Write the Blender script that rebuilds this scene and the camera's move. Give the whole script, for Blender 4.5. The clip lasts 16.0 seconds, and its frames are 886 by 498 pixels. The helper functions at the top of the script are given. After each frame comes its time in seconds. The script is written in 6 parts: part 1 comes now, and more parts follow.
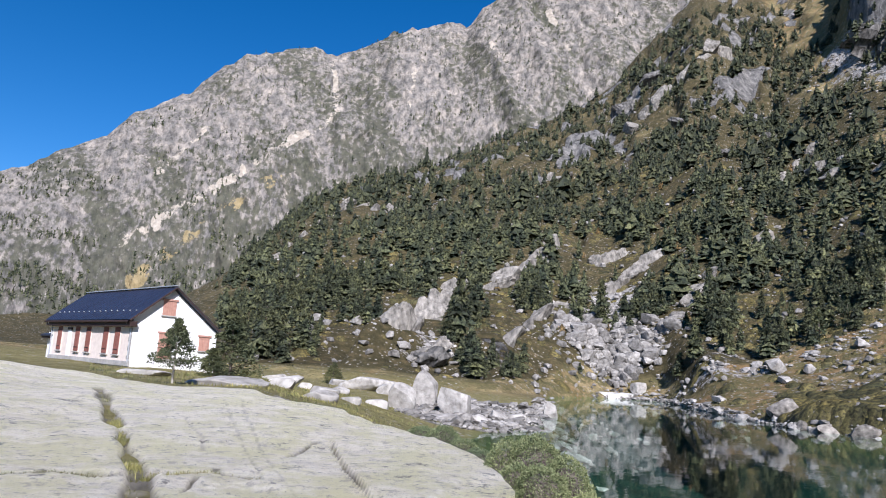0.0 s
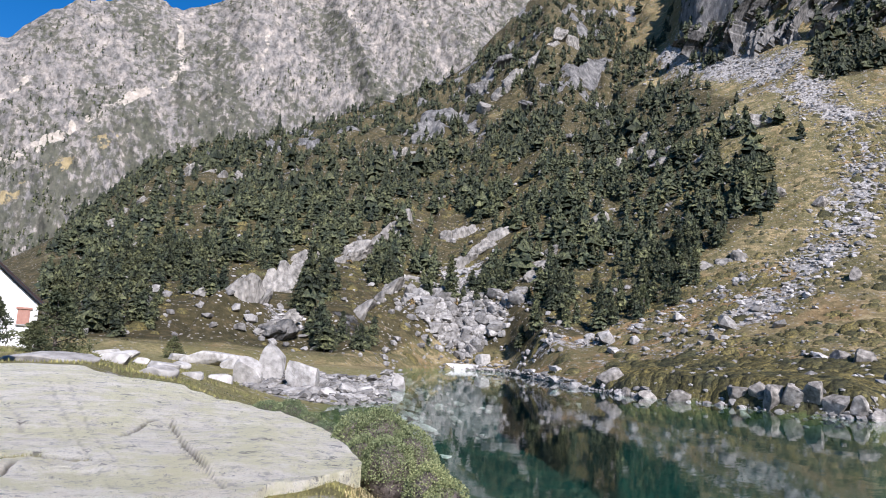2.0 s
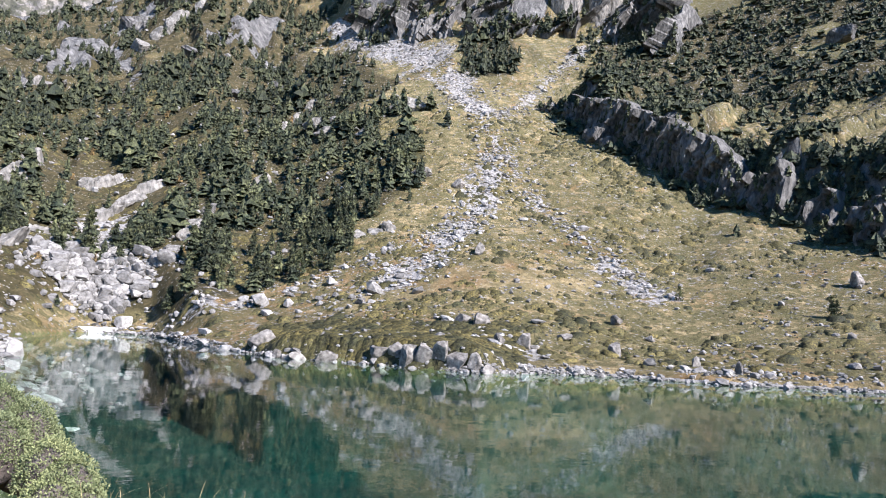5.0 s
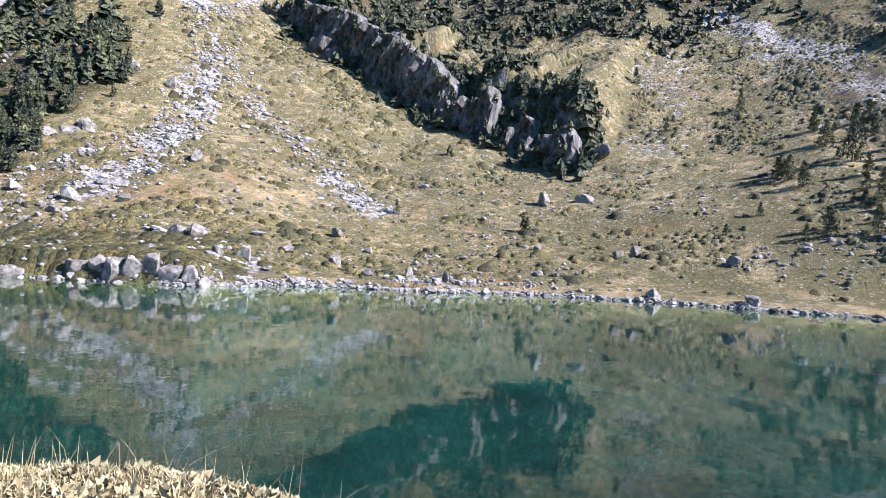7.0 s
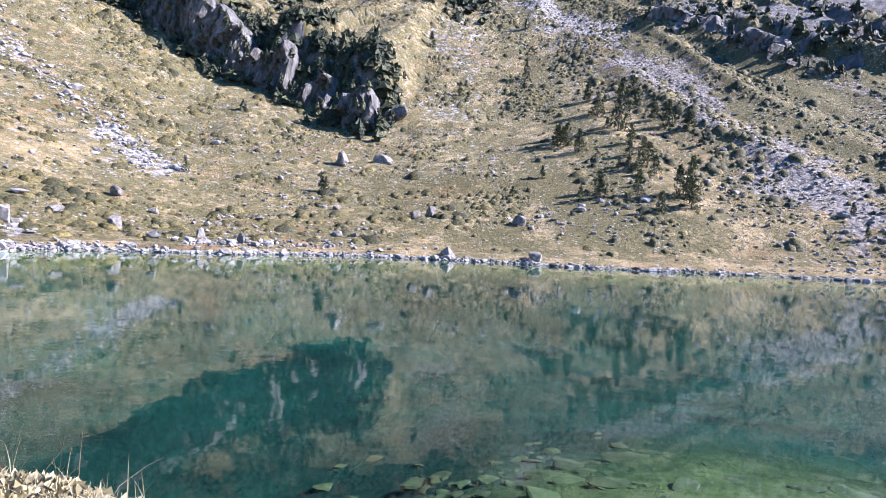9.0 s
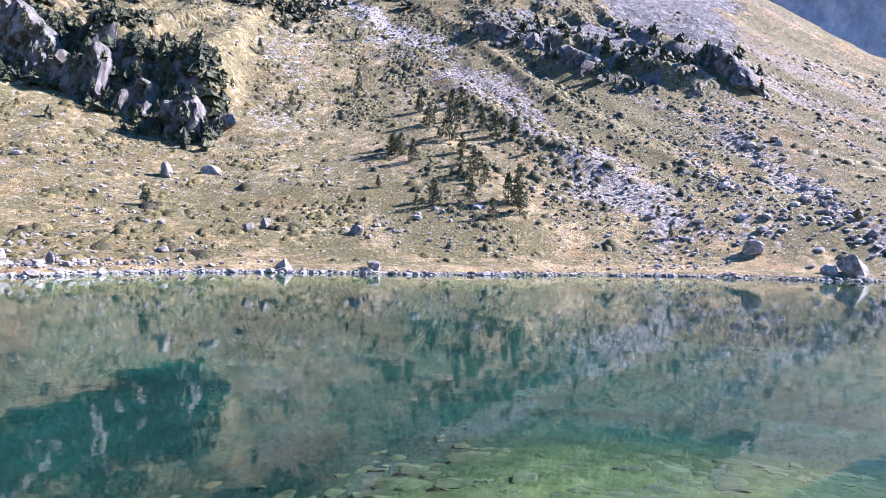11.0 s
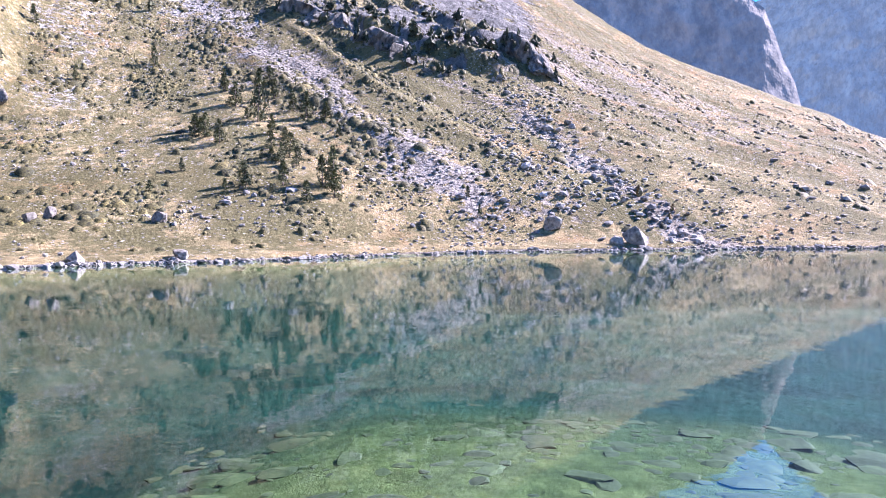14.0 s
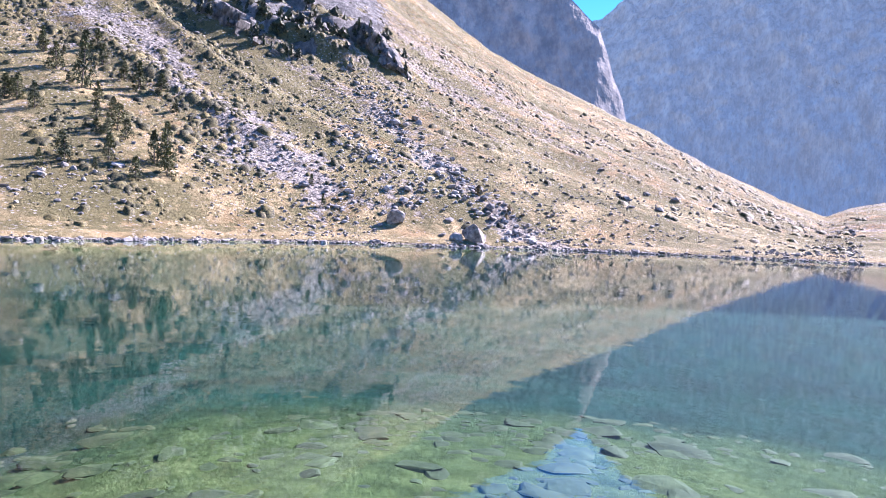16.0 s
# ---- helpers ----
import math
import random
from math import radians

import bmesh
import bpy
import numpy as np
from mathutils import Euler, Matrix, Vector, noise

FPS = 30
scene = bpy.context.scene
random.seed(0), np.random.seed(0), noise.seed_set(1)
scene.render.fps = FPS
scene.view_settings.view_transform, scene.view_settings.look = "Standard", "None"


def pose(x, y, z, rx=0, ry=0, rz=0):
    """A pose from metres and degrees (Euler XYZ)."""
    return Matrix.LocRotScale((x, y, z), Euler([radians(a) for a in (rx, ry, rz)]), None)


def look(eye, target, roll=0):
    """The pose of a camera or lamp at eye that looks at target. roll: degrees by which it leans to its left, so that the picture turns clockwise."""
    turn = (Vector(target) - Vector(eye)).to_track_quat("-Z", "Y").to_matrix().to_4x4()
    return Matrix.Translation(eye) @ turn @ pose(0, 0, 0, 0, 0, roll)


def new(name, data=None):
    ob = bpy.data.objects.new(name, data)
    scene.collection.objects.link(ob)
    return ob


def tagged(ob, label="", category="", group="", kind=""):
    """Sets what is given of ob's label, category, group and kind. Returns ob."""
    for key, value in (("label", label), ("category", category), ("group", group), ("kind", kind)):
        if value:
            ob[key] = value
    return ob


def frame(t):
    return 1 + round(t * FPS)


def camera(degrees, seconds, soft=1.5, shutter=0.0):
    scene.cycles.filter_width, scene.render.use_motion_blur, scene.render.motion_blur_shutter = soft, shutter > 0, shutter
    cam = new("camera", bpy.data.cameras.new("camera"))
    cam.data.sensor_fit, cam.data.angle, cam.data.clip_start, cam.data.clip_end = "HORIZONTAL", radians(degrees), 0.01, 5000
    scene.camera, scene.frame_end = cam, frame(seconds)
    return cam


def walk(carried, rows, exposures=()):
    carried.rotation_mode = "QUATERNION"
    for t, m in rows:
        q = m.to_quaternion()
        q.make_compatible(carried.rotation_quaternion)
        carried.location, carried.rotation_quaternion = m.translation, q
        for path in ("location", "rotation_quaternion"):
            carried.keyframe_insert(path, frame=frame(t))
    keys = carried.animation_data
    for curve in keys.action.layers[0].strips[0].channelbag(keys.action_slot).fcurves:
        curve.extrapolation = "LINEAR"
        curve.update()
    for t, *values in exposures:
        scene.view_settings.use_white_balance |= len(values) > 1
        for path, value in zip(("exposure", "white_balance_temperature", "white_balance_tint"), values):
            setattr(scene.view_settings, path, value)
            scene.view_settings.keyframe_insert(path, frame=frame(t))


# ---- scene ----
# ------------------------------------------------------------------ camera
EYE = (0.04, 0.03, 5.0)
cam = camera(64.97, 16.0, 1.0)


def view(az, pitch, roll):
    """Bearing clockwise from +y, pitch above the horizon and roll, in degrees, from the lookout."""
    return Matrix.Translation(EYE) @ pose(0, 0, 0, 0, 0, -az) @ pose(0, 0, 0, 90 + pitch) @ pose(0, 0, 0, 0, 0, roll)


PATH = [
    (0.0, 0.00, 9.43, 3.34),
    (0.5, 3.99, 8.48, 3.64),
    (1.0, 7.31, 7.59, 3.40),
    (1.5, 9.56, 7.37, 2.91),
    (2.0, 12.33, 7.92, 3.00),
    (2.5, 17.05, 8.88, 3.01),
    (3.0, 21.01, 10.64, 3.53),
    (3.5, 24.71, 10.75, 3.99),
    (4.0, 29.83, 9.61, 4.60),
    (4.5, 34.91, 7.87, 3.27),
    (5.0, 40.20, 6.39, 3.17),
    (5.2, 44.57, 5.71, 3.96),
    (7.3, 65.15, -0.00, 2.62),
    (7.5, 66.77, -0.19, 2.34),
    (8.0, 71.19, -0.89, 2.27),
    (8.5, 75.55, -1.47, 2.74),
    (9.0, 79.68, -1.98, 2.93),
    (9.5, 83.87, -2.65, 2.60),
    (10.0, 87.97, -1.32, 2.70),
    (10.2, 88.92, -0.67, 2.16),
    (12.3, 99.76, -3.67, 2.84),
    (12.5, 100.81, -3.79, 3.21),
    (13.0, 103.54, -3.21, 3.51),
    (13.5, 105.44, -2.42, 1.81),
    (14.0, 107.94, -2.13, -0.58),
    (14.5, 111.34, -2.03, -0.15),
    (15.0, 116.20, -1.46, 1.21),
    (15.5, 119.03, -2.32, 1.90),
    (16.0, 120.92, -2.56, 2.62),
]
walk(cam, [(t, view(a, p, r)) for t, a, p, r in PATH],
     exposures=[(0, 0.76, 5850, 18), (3.5, 1.03, 5850, 19), (5, 1.3, 5850, 18), (9, 1.85, 5600, 28), (12.5, 2.2, 5650, 34), (16, 2.25, 5850, 36)])

# ------------------------------------------------------------------ world and sun
SUN_AZ, SUN_EL = 171.0, 36.0
world = bpy.data.worlds.new("sky")
scene.world = world
world.use_nodes = True
wn = world.node_tree
sky = wn.nodes.new("ShaderNodeTexSky")
sky.sky_type, sky.sun_disc = "NISHITA", False
sky.sun_elevation, sky.sun_rotation = radians(SUN_EL), radians(SUN_AZ)
sky.altitude, sky.air_density, sky.dust_density, sky.ozone_density = 2000, 1.0, 0.1, 2.0
rich = wn.nodes.new("ShaderNodeHueSaturation")
rich.inputs["Saturation"].default_value = 1.4
wn.links.new(sky.outputs[0], rich.inputs["Color"])
wn.links.new(rich.outputs[0], wn.nodes["Background"].inputs[0])
wn.nodes["Background"].inputs[1].default_value = 0.075
sun = new("sun", bpy.data.lights.new("sun", "SUN"))
sun.data.energy, sun.data.angle, sun.data.color = 5.0, radians(0.5), (1.0, 0.955, 0.89)
sa, se = radians(SUN_AZ), radians(SUN_EL)
sun.matrix_world = look((900 * math.sin(sa) * math.cos(se), 900 * math.cos(sa) * math.cos(se), 900 * math.sin(se)), (0, 0, 0))
# ------------------------------------------------------------------ shape of the land
# Bearings in degrees clockwise from +y, distances in metres from the lookout, the lake's surface at z = 0.


def value_noise(x, y, seed=0):
    xi, yi = np.floor(x), np.floor(y)
    fx, fy = x - xi, y - yi
    fx, fy = fx * fx * fx * (fx * (fx * 6 - 15) + 10), fy * fy * fy * (fy * (fy * 6 - 15) + 10)
    xi, yi = xi.astype(np.int64), yi.astype(np.int64)

    def cell(i, j):
        h = (i * 374761393 + j * 668265263 + seed * 1442695041) & 0xFFFFFFFF
        h = ((h ^ (h >> 13)) * 1274126177) & 0xFFFFFFFF
        return ((h ^ (h >> 16)) & 0xFFFF) / 32767.5 - 1

    a = cell(xi, yi) * (1 - fx) + cell(xi + 1, yi) * fx
    b = cell(xi, yi + 1) * (1 - fx) + cell(xi + 1, yi + 1) * fx
    return a * (1 - fy) + b * fy


def fbm(x, y, size, octaves=4, seed=0, ridged=False):
    total, amp, norm = 0.0, 1.0, 0.0
    for k in range(octaves):
        n = value_noise(x / size * 2 ** k + 17.3 * k, y / size * 2 ** k - 9.1 * k, seed + k)
        if ridged:
            n = 1 - 2 * np.abs(n)
        total, norm, amp = total + n * amp, norm + amp, amp * 0.5
    return total / norm


def smooth(a, b, x):
    s = np.clip((x - a) / (b - a), 0, 1)
    return s * s * (3 - 2 * s)


def tab(az, *pairs):
    return np.interp(az, [p[0] for p in pairs], [p[1] for p in pairs])


def far_shore(az):
    """Distance of the foot of the far slopes: the shoreline east of the outlet, the valley floor west of it."""
    return tab(az, (-40, 190), (-30, 150), (-20, 115), (-5, 108), (5, 118), (12, 150), (14, 157), (18, 152), (20.5, 128), (23, 108),
               (27, 92), (32, 88), (38, 83), (44, 80), (48, 86), (55, 90), (62, 89), (72, 98), (80, 99), (90, 98), (98, 102),
               (112, 117), (121, 120), (133, 132), (144, 140), (154, 152), (170, 160))


def crest(az):
    """Elevation angle, seen from the lookout, and distance of the crest of the near slopes."""
    el = tab(az, (-40, 0.3), (-32, 0.6), (-29, 1.2), (-25.6, 1.9), (-20.6, 3.3), (-16.5, 6.2), (-13.3, 9.8), (-10.8, 12.3), (-7.2, 14.4),
             (-1.6, 16.2), (3.1, 18.0), (9.7, 20.7), (13.5, 22.4), (16.6, 25.4), (19, 27.6), (20.5, 28.8), (23.6, 28.3), (26.2, 27.5),
             (28.2, 28.4), (31.5, 30.6), (40, 33), (55, 33), (75, 31), (95, 28), (105, 24), (112, 20.6), (118, 17.1), (121, 15.3),
             (124.1, 13.4), (128.4, 11.2), (133, 9.1), (137.4, 7.0), (141.7, 4.6), (146.5, 2.4), (149.5, 1.2), (151, 1.8), (153.2, 2.3), (162, 3.5), (175, 3))
    d = tab(az, (-40, 260), (-30, 300), (-20, 380), (-10, 480), (0, 560), (15, 620), (30, 650), (60, 540), (90, 460), (115, 420),
            (130, 400), (139, 370), (144, 410), (150, 500), (170, 650))
    return el, d


def near_ground(az, r):
    """The granite terrace, the meadow round the hut and the stony spit."""
    rs = [0, 5, 9, 12, 14, 20, 30, 40, 50, 60, 75, 100, 150]
    rows = (
        (-40, 3.4, 3.4, 3.5, 3.6, 3.75, 4.05, 4.5, 4.4, 4.2, 4.0, 4.2, 4.6, 6.0),
        (-28, 3.4, 3.4, 3.45, 3.55, 3.6, 3.72, 3.75, 3.7, 3.7, 3.7, 3.7, 3.8, 3.5),
        (-20, 3.4, 3.4, 3.45, 3.55, 3.58, 3.65, 3.62, 3.5, 3.55, 3.6, 3.5, 3.2, 2.5),
    )
    east = (
        (-14, 3.4, 3.4, 3.45, 3.55, 3.58, 3.68, 3.66, 3.45, 3.3, 3.15, 2.9, 2.5, 2.4),
        (-7, 3.4, 3.4, 3.45, 3.5, 3.55, 3.5, 2.8, 2.5, 2.2, 2.0, 1.6, 1.4, 2.0),
        (-1, 3.4, 3.4, 3.45, 3.5, 3.52, 2.2, 1.2, 1.0, 0.8, 0.7, 0.9, 1.0, 1.6),
        (5, 3.4, 3.4, 3.42, 3.25, 2.1, 0.1, -0.8, -0.9, -0.4, 0.35, 0.6, 0.8, 1.2),
        (11, 3.4, 3.38, 2.8, 1.4, 0.4, -1.2, -2.0, -1.8, -1.2, -0.8, -0.1, 0.45, 0.4),
    )
    rows = rows + east
    azs = [row[0] for row in rows]
    z = np.zeros_like(r)
    cols = np.array([np.interp(r.ravel(), rs, row[1:]) for row in rows]).reshape((len(rows),) + r.shape)
    k = np.clip(np.searchsorted(azs, az) - 1, 0, len(azs) - 2)
    a0 = np.array(azs)[k]
    a1 = np.array(azs)[k + 1]
    w = np.clip((az - a0) / (a1 - a0), 0, 1)
    lo = np.take_along_axis(cols, k[None], 0)[0]
    hi = np.take_along_axis(cols, k[None] + 1, 0)[0]
    west = lo * (1 - w) + hi * w
    # the bank at the lookout and the lake bed in front of it
    lip = tab(az, (5, 8.5), (16, 6.6), (25, 6.0), (33, 5.6), (41, 5.4), (50, 4.8), (57, 4.1), (63, 3.2), (70, 2.7), (90, 2.4), (160, 2.4))
    shelf = tab(az, (11, 0), (20, 0), (60, 0.1), (85, 0.8), (100, 1.0), (170, 1.0))
    q = r - lip
    deep = np.interp(q, [-3, 0, 1.2, 4.2, 6, 10, 16, 26, 60], [3.4, 3.35, 2.6, 0, -1.0, -4.0, -7.0, -9.5, -11])
    flat = np.interp(q, [-3, 0, 1.2, 4.0, 6, 10, 15, 20, 27, 38, 60], [3.4, 3.35, 2.3, 0, -0.6, -1.0, -1.6, -2.3, -3.4, -5.4, -9])
    bank = deep * (1 - shelf) + flat * shelf
    w = smooth(8, 16, az)
    return west * (1 - w) + bank * w


def saw(u, edge=0.1):
    f = u - np.floor(u)
    return np.where(f < edge, f / edge, (1 - f) / (1 - edge))


# the foot of the cliff band above the fan
BAND_Y = [51, 59, 74, 94, 121, 145, 186]
BAND_X = [183, 184, 190, 195, 200, 204, 219]


def cliff_foot(az):
    """Distance of the foot of the shaded cliff under the upper crest."""
    return tab(az, (26, 540), (28, 500), (30, 452), (32.5, 408), (36, 384), (39, 371), (46, 364), (50, 373), (55, 368), (58, 350))


def crags(az, r, x, y):
    """Height added by the cliffs, and how rocky the ground is there. The ribs break off towards the west-north-west."""
    warp = fbm(x, y, 30, 3, 41)
    rib = 0.866 * x - 0.5 * y
    # the band above the fan
    xl = np.interp(y, BAND_Y, BAND_X) + 2 + 4 * fbm(y, x * 0.35, 34, 4, 42)
    gap = 0.45 + 0.55 * smooth(-0.3, 0.3, fbm(y, x * 0.3, 22, 3, 43))
    span = smooth(48, 62, y) * smooth(196, 178, y) * gap
    d = x - xl
    band = span * (15 + 7 * saw((y + 0.3 * x) / 21 + 0.6 * warp, 0.2)) * smooth(0, 7, d + 2 * fbm(x, y, 6, 3, 46)) * np.exp(-np.clip(d - 5, 0, None) / 60)
    rocky = span * smooth(-3, 1, d) * smooth(11, 5, d)
    # the dark cliff under the upper crest
    d = r - cliff_foot(az) + 8 * fbm(x, y, 40, 3, 52)
    a = smooth(29.5, 32.5, az) * smooth(56, 51, az)
    wall = smooth(0, 26, d)
    cliff = a * (40 * wall * np.exp(-np.clip(d - 24, 0, None) / 100) + smooth(0, 45, d) * (27 * (saw(rib / 38 + 0.35 * warp, 0.25) - 0.5) + 11 * (saw(rib / 14 + 0.5 * warp, 0.3) - 0.5)) + 4 * wall * fbm(x, y, 11, 3, 51, True))
    rocky = np.maximum(rocky, a * smooth(0, 8, d) * smooth(-0.25, 0.25, fbm(x, y, 17, 3, 47) + 0.2))
    # smooth slabs in the lower wood
    b = smooth(-14, -4, az) * smooth(27, 20, az) * smooth(118, 132, r) * smooth(330, 230, r) * smooth(-0.15, 0.25, fbm(x, y, 60, 2, 44))
    slabs = b * (11 * (saw((0.94 * x - 0.34 * y) / 31 + 0.5 * warp, 0.12) - 0.45))
    rocky = np.maximum(rocky, b * 0.75 * smooth(0.15, 0.45, fbm(x, y, 12, 3, 48)))
    # broken rock below the crest of the western and eastern slopes
    c = smooth(300, 420, r) * smooth(33, 26, az) * smooth(-20, -5, az)
    upper = c * 10 * (saw(rib / 27 + warp, 0.2) - 0.5)
    rocky = np.maximum(rocky, c * smooth(0.05, 0.4, fbm(x, y, 24, 3, 49)))
    e = smooth(93, 97, az) * smooth(120, 112, az) * smooth(222, 238, r + 5 * warp + tab(az, (95, -30), (100, -10), (105, 2), (110, 8), (118, -2)))
    east = e * (5 * (saw((x * 0.45 - y * 0.9) / 27 + warp, 0.2) - 0.35) + 4) * np.exp(-np.clip(r - 245, 0, None) / 60)
    rocky = np.maximum(rocky, e * smooth(-0.3, 0.2, fbm(x, y, 18, 3, 50) + 0.2))
    return band + cliff + slabs + upper + east, rocky * smooth(3, 16, r - far_shore(az))


def height(az, r):
    az = np.where(az < -150, az + 360, az)
    r = np.asarray(r, float)
    x, y = r * np.sin(np.radians(az)), r * np.cos(np.radians(az))
    ds = far_shore(az)
    el, dc = crest(az)
    zc = 5 + dc * np.tan(np.radians(el))
    base = tab(az, (-40, 4), (-5, 2.0), (8, 1.2), (13, 0.2), (16, 0), (200, 0))
    foot = tab(az, (-40, 190), (-30, 155), (-20, 122), (-5, 112), (5, 120), (14, 132), (24, 116), (34, 94), (44, 84), (55, 89), (72, 97), (90, 98),
               (98, 102), (112, 114), (133, 131), (154, 152), (170, 160))
    s = (r - foot) / (dc - foot)
    p = tab(az, (-30, 1.1), (0, 1.15), (20, 1.3), (45, 1.5), (60, 1.65), (85, 1.53), (105, 1.26), (115, 1.12), (125, 1.0), (140, 1.0))
    up = base + (zc - base) * np.clip(s, 0, 1) ** p * smooth(-2, 26, r - ds) + 0.9 * smooth(0, 4, r - ds)
    over = zc - 0.35 * (r - dc) * smooth(0, 60, r - dc)
    slope = np.where(s < 1, up, np.maximum(over, -8))
    # the low rocky headland
    slope = slope + 2.3 * smooth(0.3, 2.2, r - ds) * smooth(26, 29, az) * smooth(47, 42, az) * smooth(26, 12, r - ds)
    # relief that grows with the height
    amp = np.clip((r - ds) * 0.05, 0, 9) * smooth(2, 60, r - ds + 4) * (1 - 0.65 * smooth(84, 100, az))
    amp = amp * smooth(-15, 25, dc - r + 25)
    lam = fbm(x, y, 90, 5, 3) * 0.9 + fbm(x, y, 34, 4, 11, True) * 0.35
    slope = slope + amp * lam
    slope = slope + crags(az, r, x, y)[0] * smooth(-5, 25, dc - r + 5) * smooth(4, 34, r - ds)
    # shallow runnels down the talus
    slope = slope + 2.4 * smooth(86, 100, az) * smooth(8, 60, r - ds) * smooth(-10, 40, dc - r) * fbm(x * 0.4 - y * 0.916, (x * 0.916 + y * 0.4) * 0.1, 22, 4, 21, True)
    below = base - np.clip(ds - r, 0, None) * 0.8
    below = np.maximum(below, -11)
    near = near_ground(az, r)
    near = near + smooth(11, 25, r) * smooth(160, 60, r) * (0.25 * fbm(x, y, 9, 3, 5)) * smooth(12, 6, az)
    near = near + np.where(near < -0.1, 0.18 * fbm(x, y, 3.5, 3, 8), 0.05 * fbm(x, y, 1.6, 3, 7))
    land = np.where(r > ds, np.where(az < 13, np.maximum(slope, near * smooth(200, 120, r)), slope), np.maximum(below, near))
    # behind the lookout the ground simply goes on
    back = 3.4 + 0.02 * np.clip(r - 5, 0, None)
    w = np.maximum(smooth(-50, -75, az), smooth(163, 185, az))
    return land * (1 - w) + back * w


def ground_z(x, y):
    x, y = np.atleast_1d(np.asarray(x, float)), np.atleast_1d(np.asarray(y, float))
    return height(np.degrees(np.arctan2(x, y)), np.hypot(x, y))


def plan(az, r):
    return r * np.sin(np.radians(az)), r * np.cos(np.radians(az))
# ------------------------------------------------------------------ materials


def shader(name):
    m = bpy.data.materials.new(name)
    m.use_nodes = True
    return m, m.node_tree, m.node_tree.nodes["Principled BSDF"]


def node(nt, kind, **values):
    n = nt.nodes.new(kind)
    for key, value in values.items():
        if key in n.inputs:
            n.inputs[key].default_value = value
    return n


def coords(nt, stretch=(1, 1, 1), local=False):
    if local:
        src = nt.nodes.new("ShaderNodeTexCoord").outputs["Object"]
    else:
        src = nt.nodes.new("ShaderNodeNewGeometry").outputs["Position"]
    mp = nt.nodes.new("ShaderNodeMapping")
    mp.inputs["Scale"].default_value = stretch
    nt.links.new(src, mp.inputs["Vector"])
    return mp.outputs["Vector"]


def noise_of(nt, vec, scale, detail=6, rough=0.6, distortion=0.0):
    n = node(nt, "ShaderNodeTexNoise", Scale=scale, Detail=detail, Roughness=rough, Distortion=distortion)
    nt.links.new(vec, n.inputs["Vector"])
    return n.outputs["Fac"]


def ramp(nt, fac, *stops):
    n = nt.nodes.new("ShaderNodeValToRGB")
    while len(n.color_ramp.elements) < len(stops):
        n.color_ramp.elements.new(0.5)
    for e, (pos, col) in zip(n.color_ramp.elements, stops):
        e.position = pos
        e.color = (*col, 1) if isinstance(col, tuple) else (col, col, col, 1)
    nt.links.new(fac, n.inputs["Fac"])
    return n.outputs["Color"]


def blend(nt, fac, a, b, mode="MIX"):
    n = nt.nodes.new("ShaderNodeMix")
    n.data_type, n.blend_type = "RGBA", mode
    for sock, v in ((n.inputs[0], fac), (n.inputs[6], a), (n.inputs[7], b)):
        if isinstance(v, (int, float)):
            sock.default_value = v
        elif isinstance(v, tuple):
            sock.default_value = (*v, 1)
        else:
            nt.links.new(v, sock)
    return n.outputs[2]


def maths(nt, op, a, b=0.0):
    n = nt.nodes.new("ShaderNodeMath")
    n.operation = op
    for sock, v in zip(n.inputs, (a, b)):
        if isinstance(v, (int, float)):
            sock.default_value = v
        else:
            nt.links.new(v, sock)
    return n.outputs[0]


def attribute(nt, name):
    n = nt.nodes.new("ShaderNodeAttribute")
    n.attribute_name = name
    return n.outputs["Fac"]


def bump(nt, bsdf, height_, distance, strength=1.0):
    n = node(nt, "ShaderNodeBump", Strength=strength, Distance=distance)
    nt.links.new(height_, n.inputs["Height"])
    nt.links.new(n.outputs[0], bsdf.inputs["Normal"])
    return n


def surface(name, stops, scale, rough=0.9, relief=0.02, relief_scale=None, tone=0.25, tone_scale=0.3, metal=0.0, local=False, stretch=(1, 1, 1), island=0.0, per_object=0.0):
    """A plain weathered surface: mottled colour, a second larger tone variation and a fine relief."""
    m, nt, b = shader(name)
    vec = coords(nt, stretch, local)
    col = ramp(nt, noise_of(nt, vec, scale), *stops)
    big = ramp(nt, noise_of(nt, vec, tone_scale, 3), (0.3, 1 - tone), (0.7, 1.0))
    col = blend(nt, 1.0, col, big, "MULTIPLY")
    if island:
        rnd = nt.nodes.new("ShaderNodeNewGeometry").outputs["Random Per Island"]
        col = blend(nt, 1.0, col, ramp(nt, rnd, (0, 1 - island), (1, 1.0)), "MULTIPLY")
    if per_object:
        rnd = nt.nodes.new("ShaderNodeObjectInfo").outputs["Random"]
        col = blend(nt, 1.0, col, ramp(nt, rnd, (0, 1 - per_object), (1, 1.0)), "MULTIPLY")
    nt.links.new(col, b.inputs["Base Color"])
    b.inputs["Roughness"].default_value, b.inputs["Metallic"].default_value = rough, metal
    b.inputs["Specular IOR Level"].default_value = 0.25
    if relief:
        bump(nt, b, noise_of(nt, vec, relief_scale or scale * 2, 8, 0.65), relief)
    return m


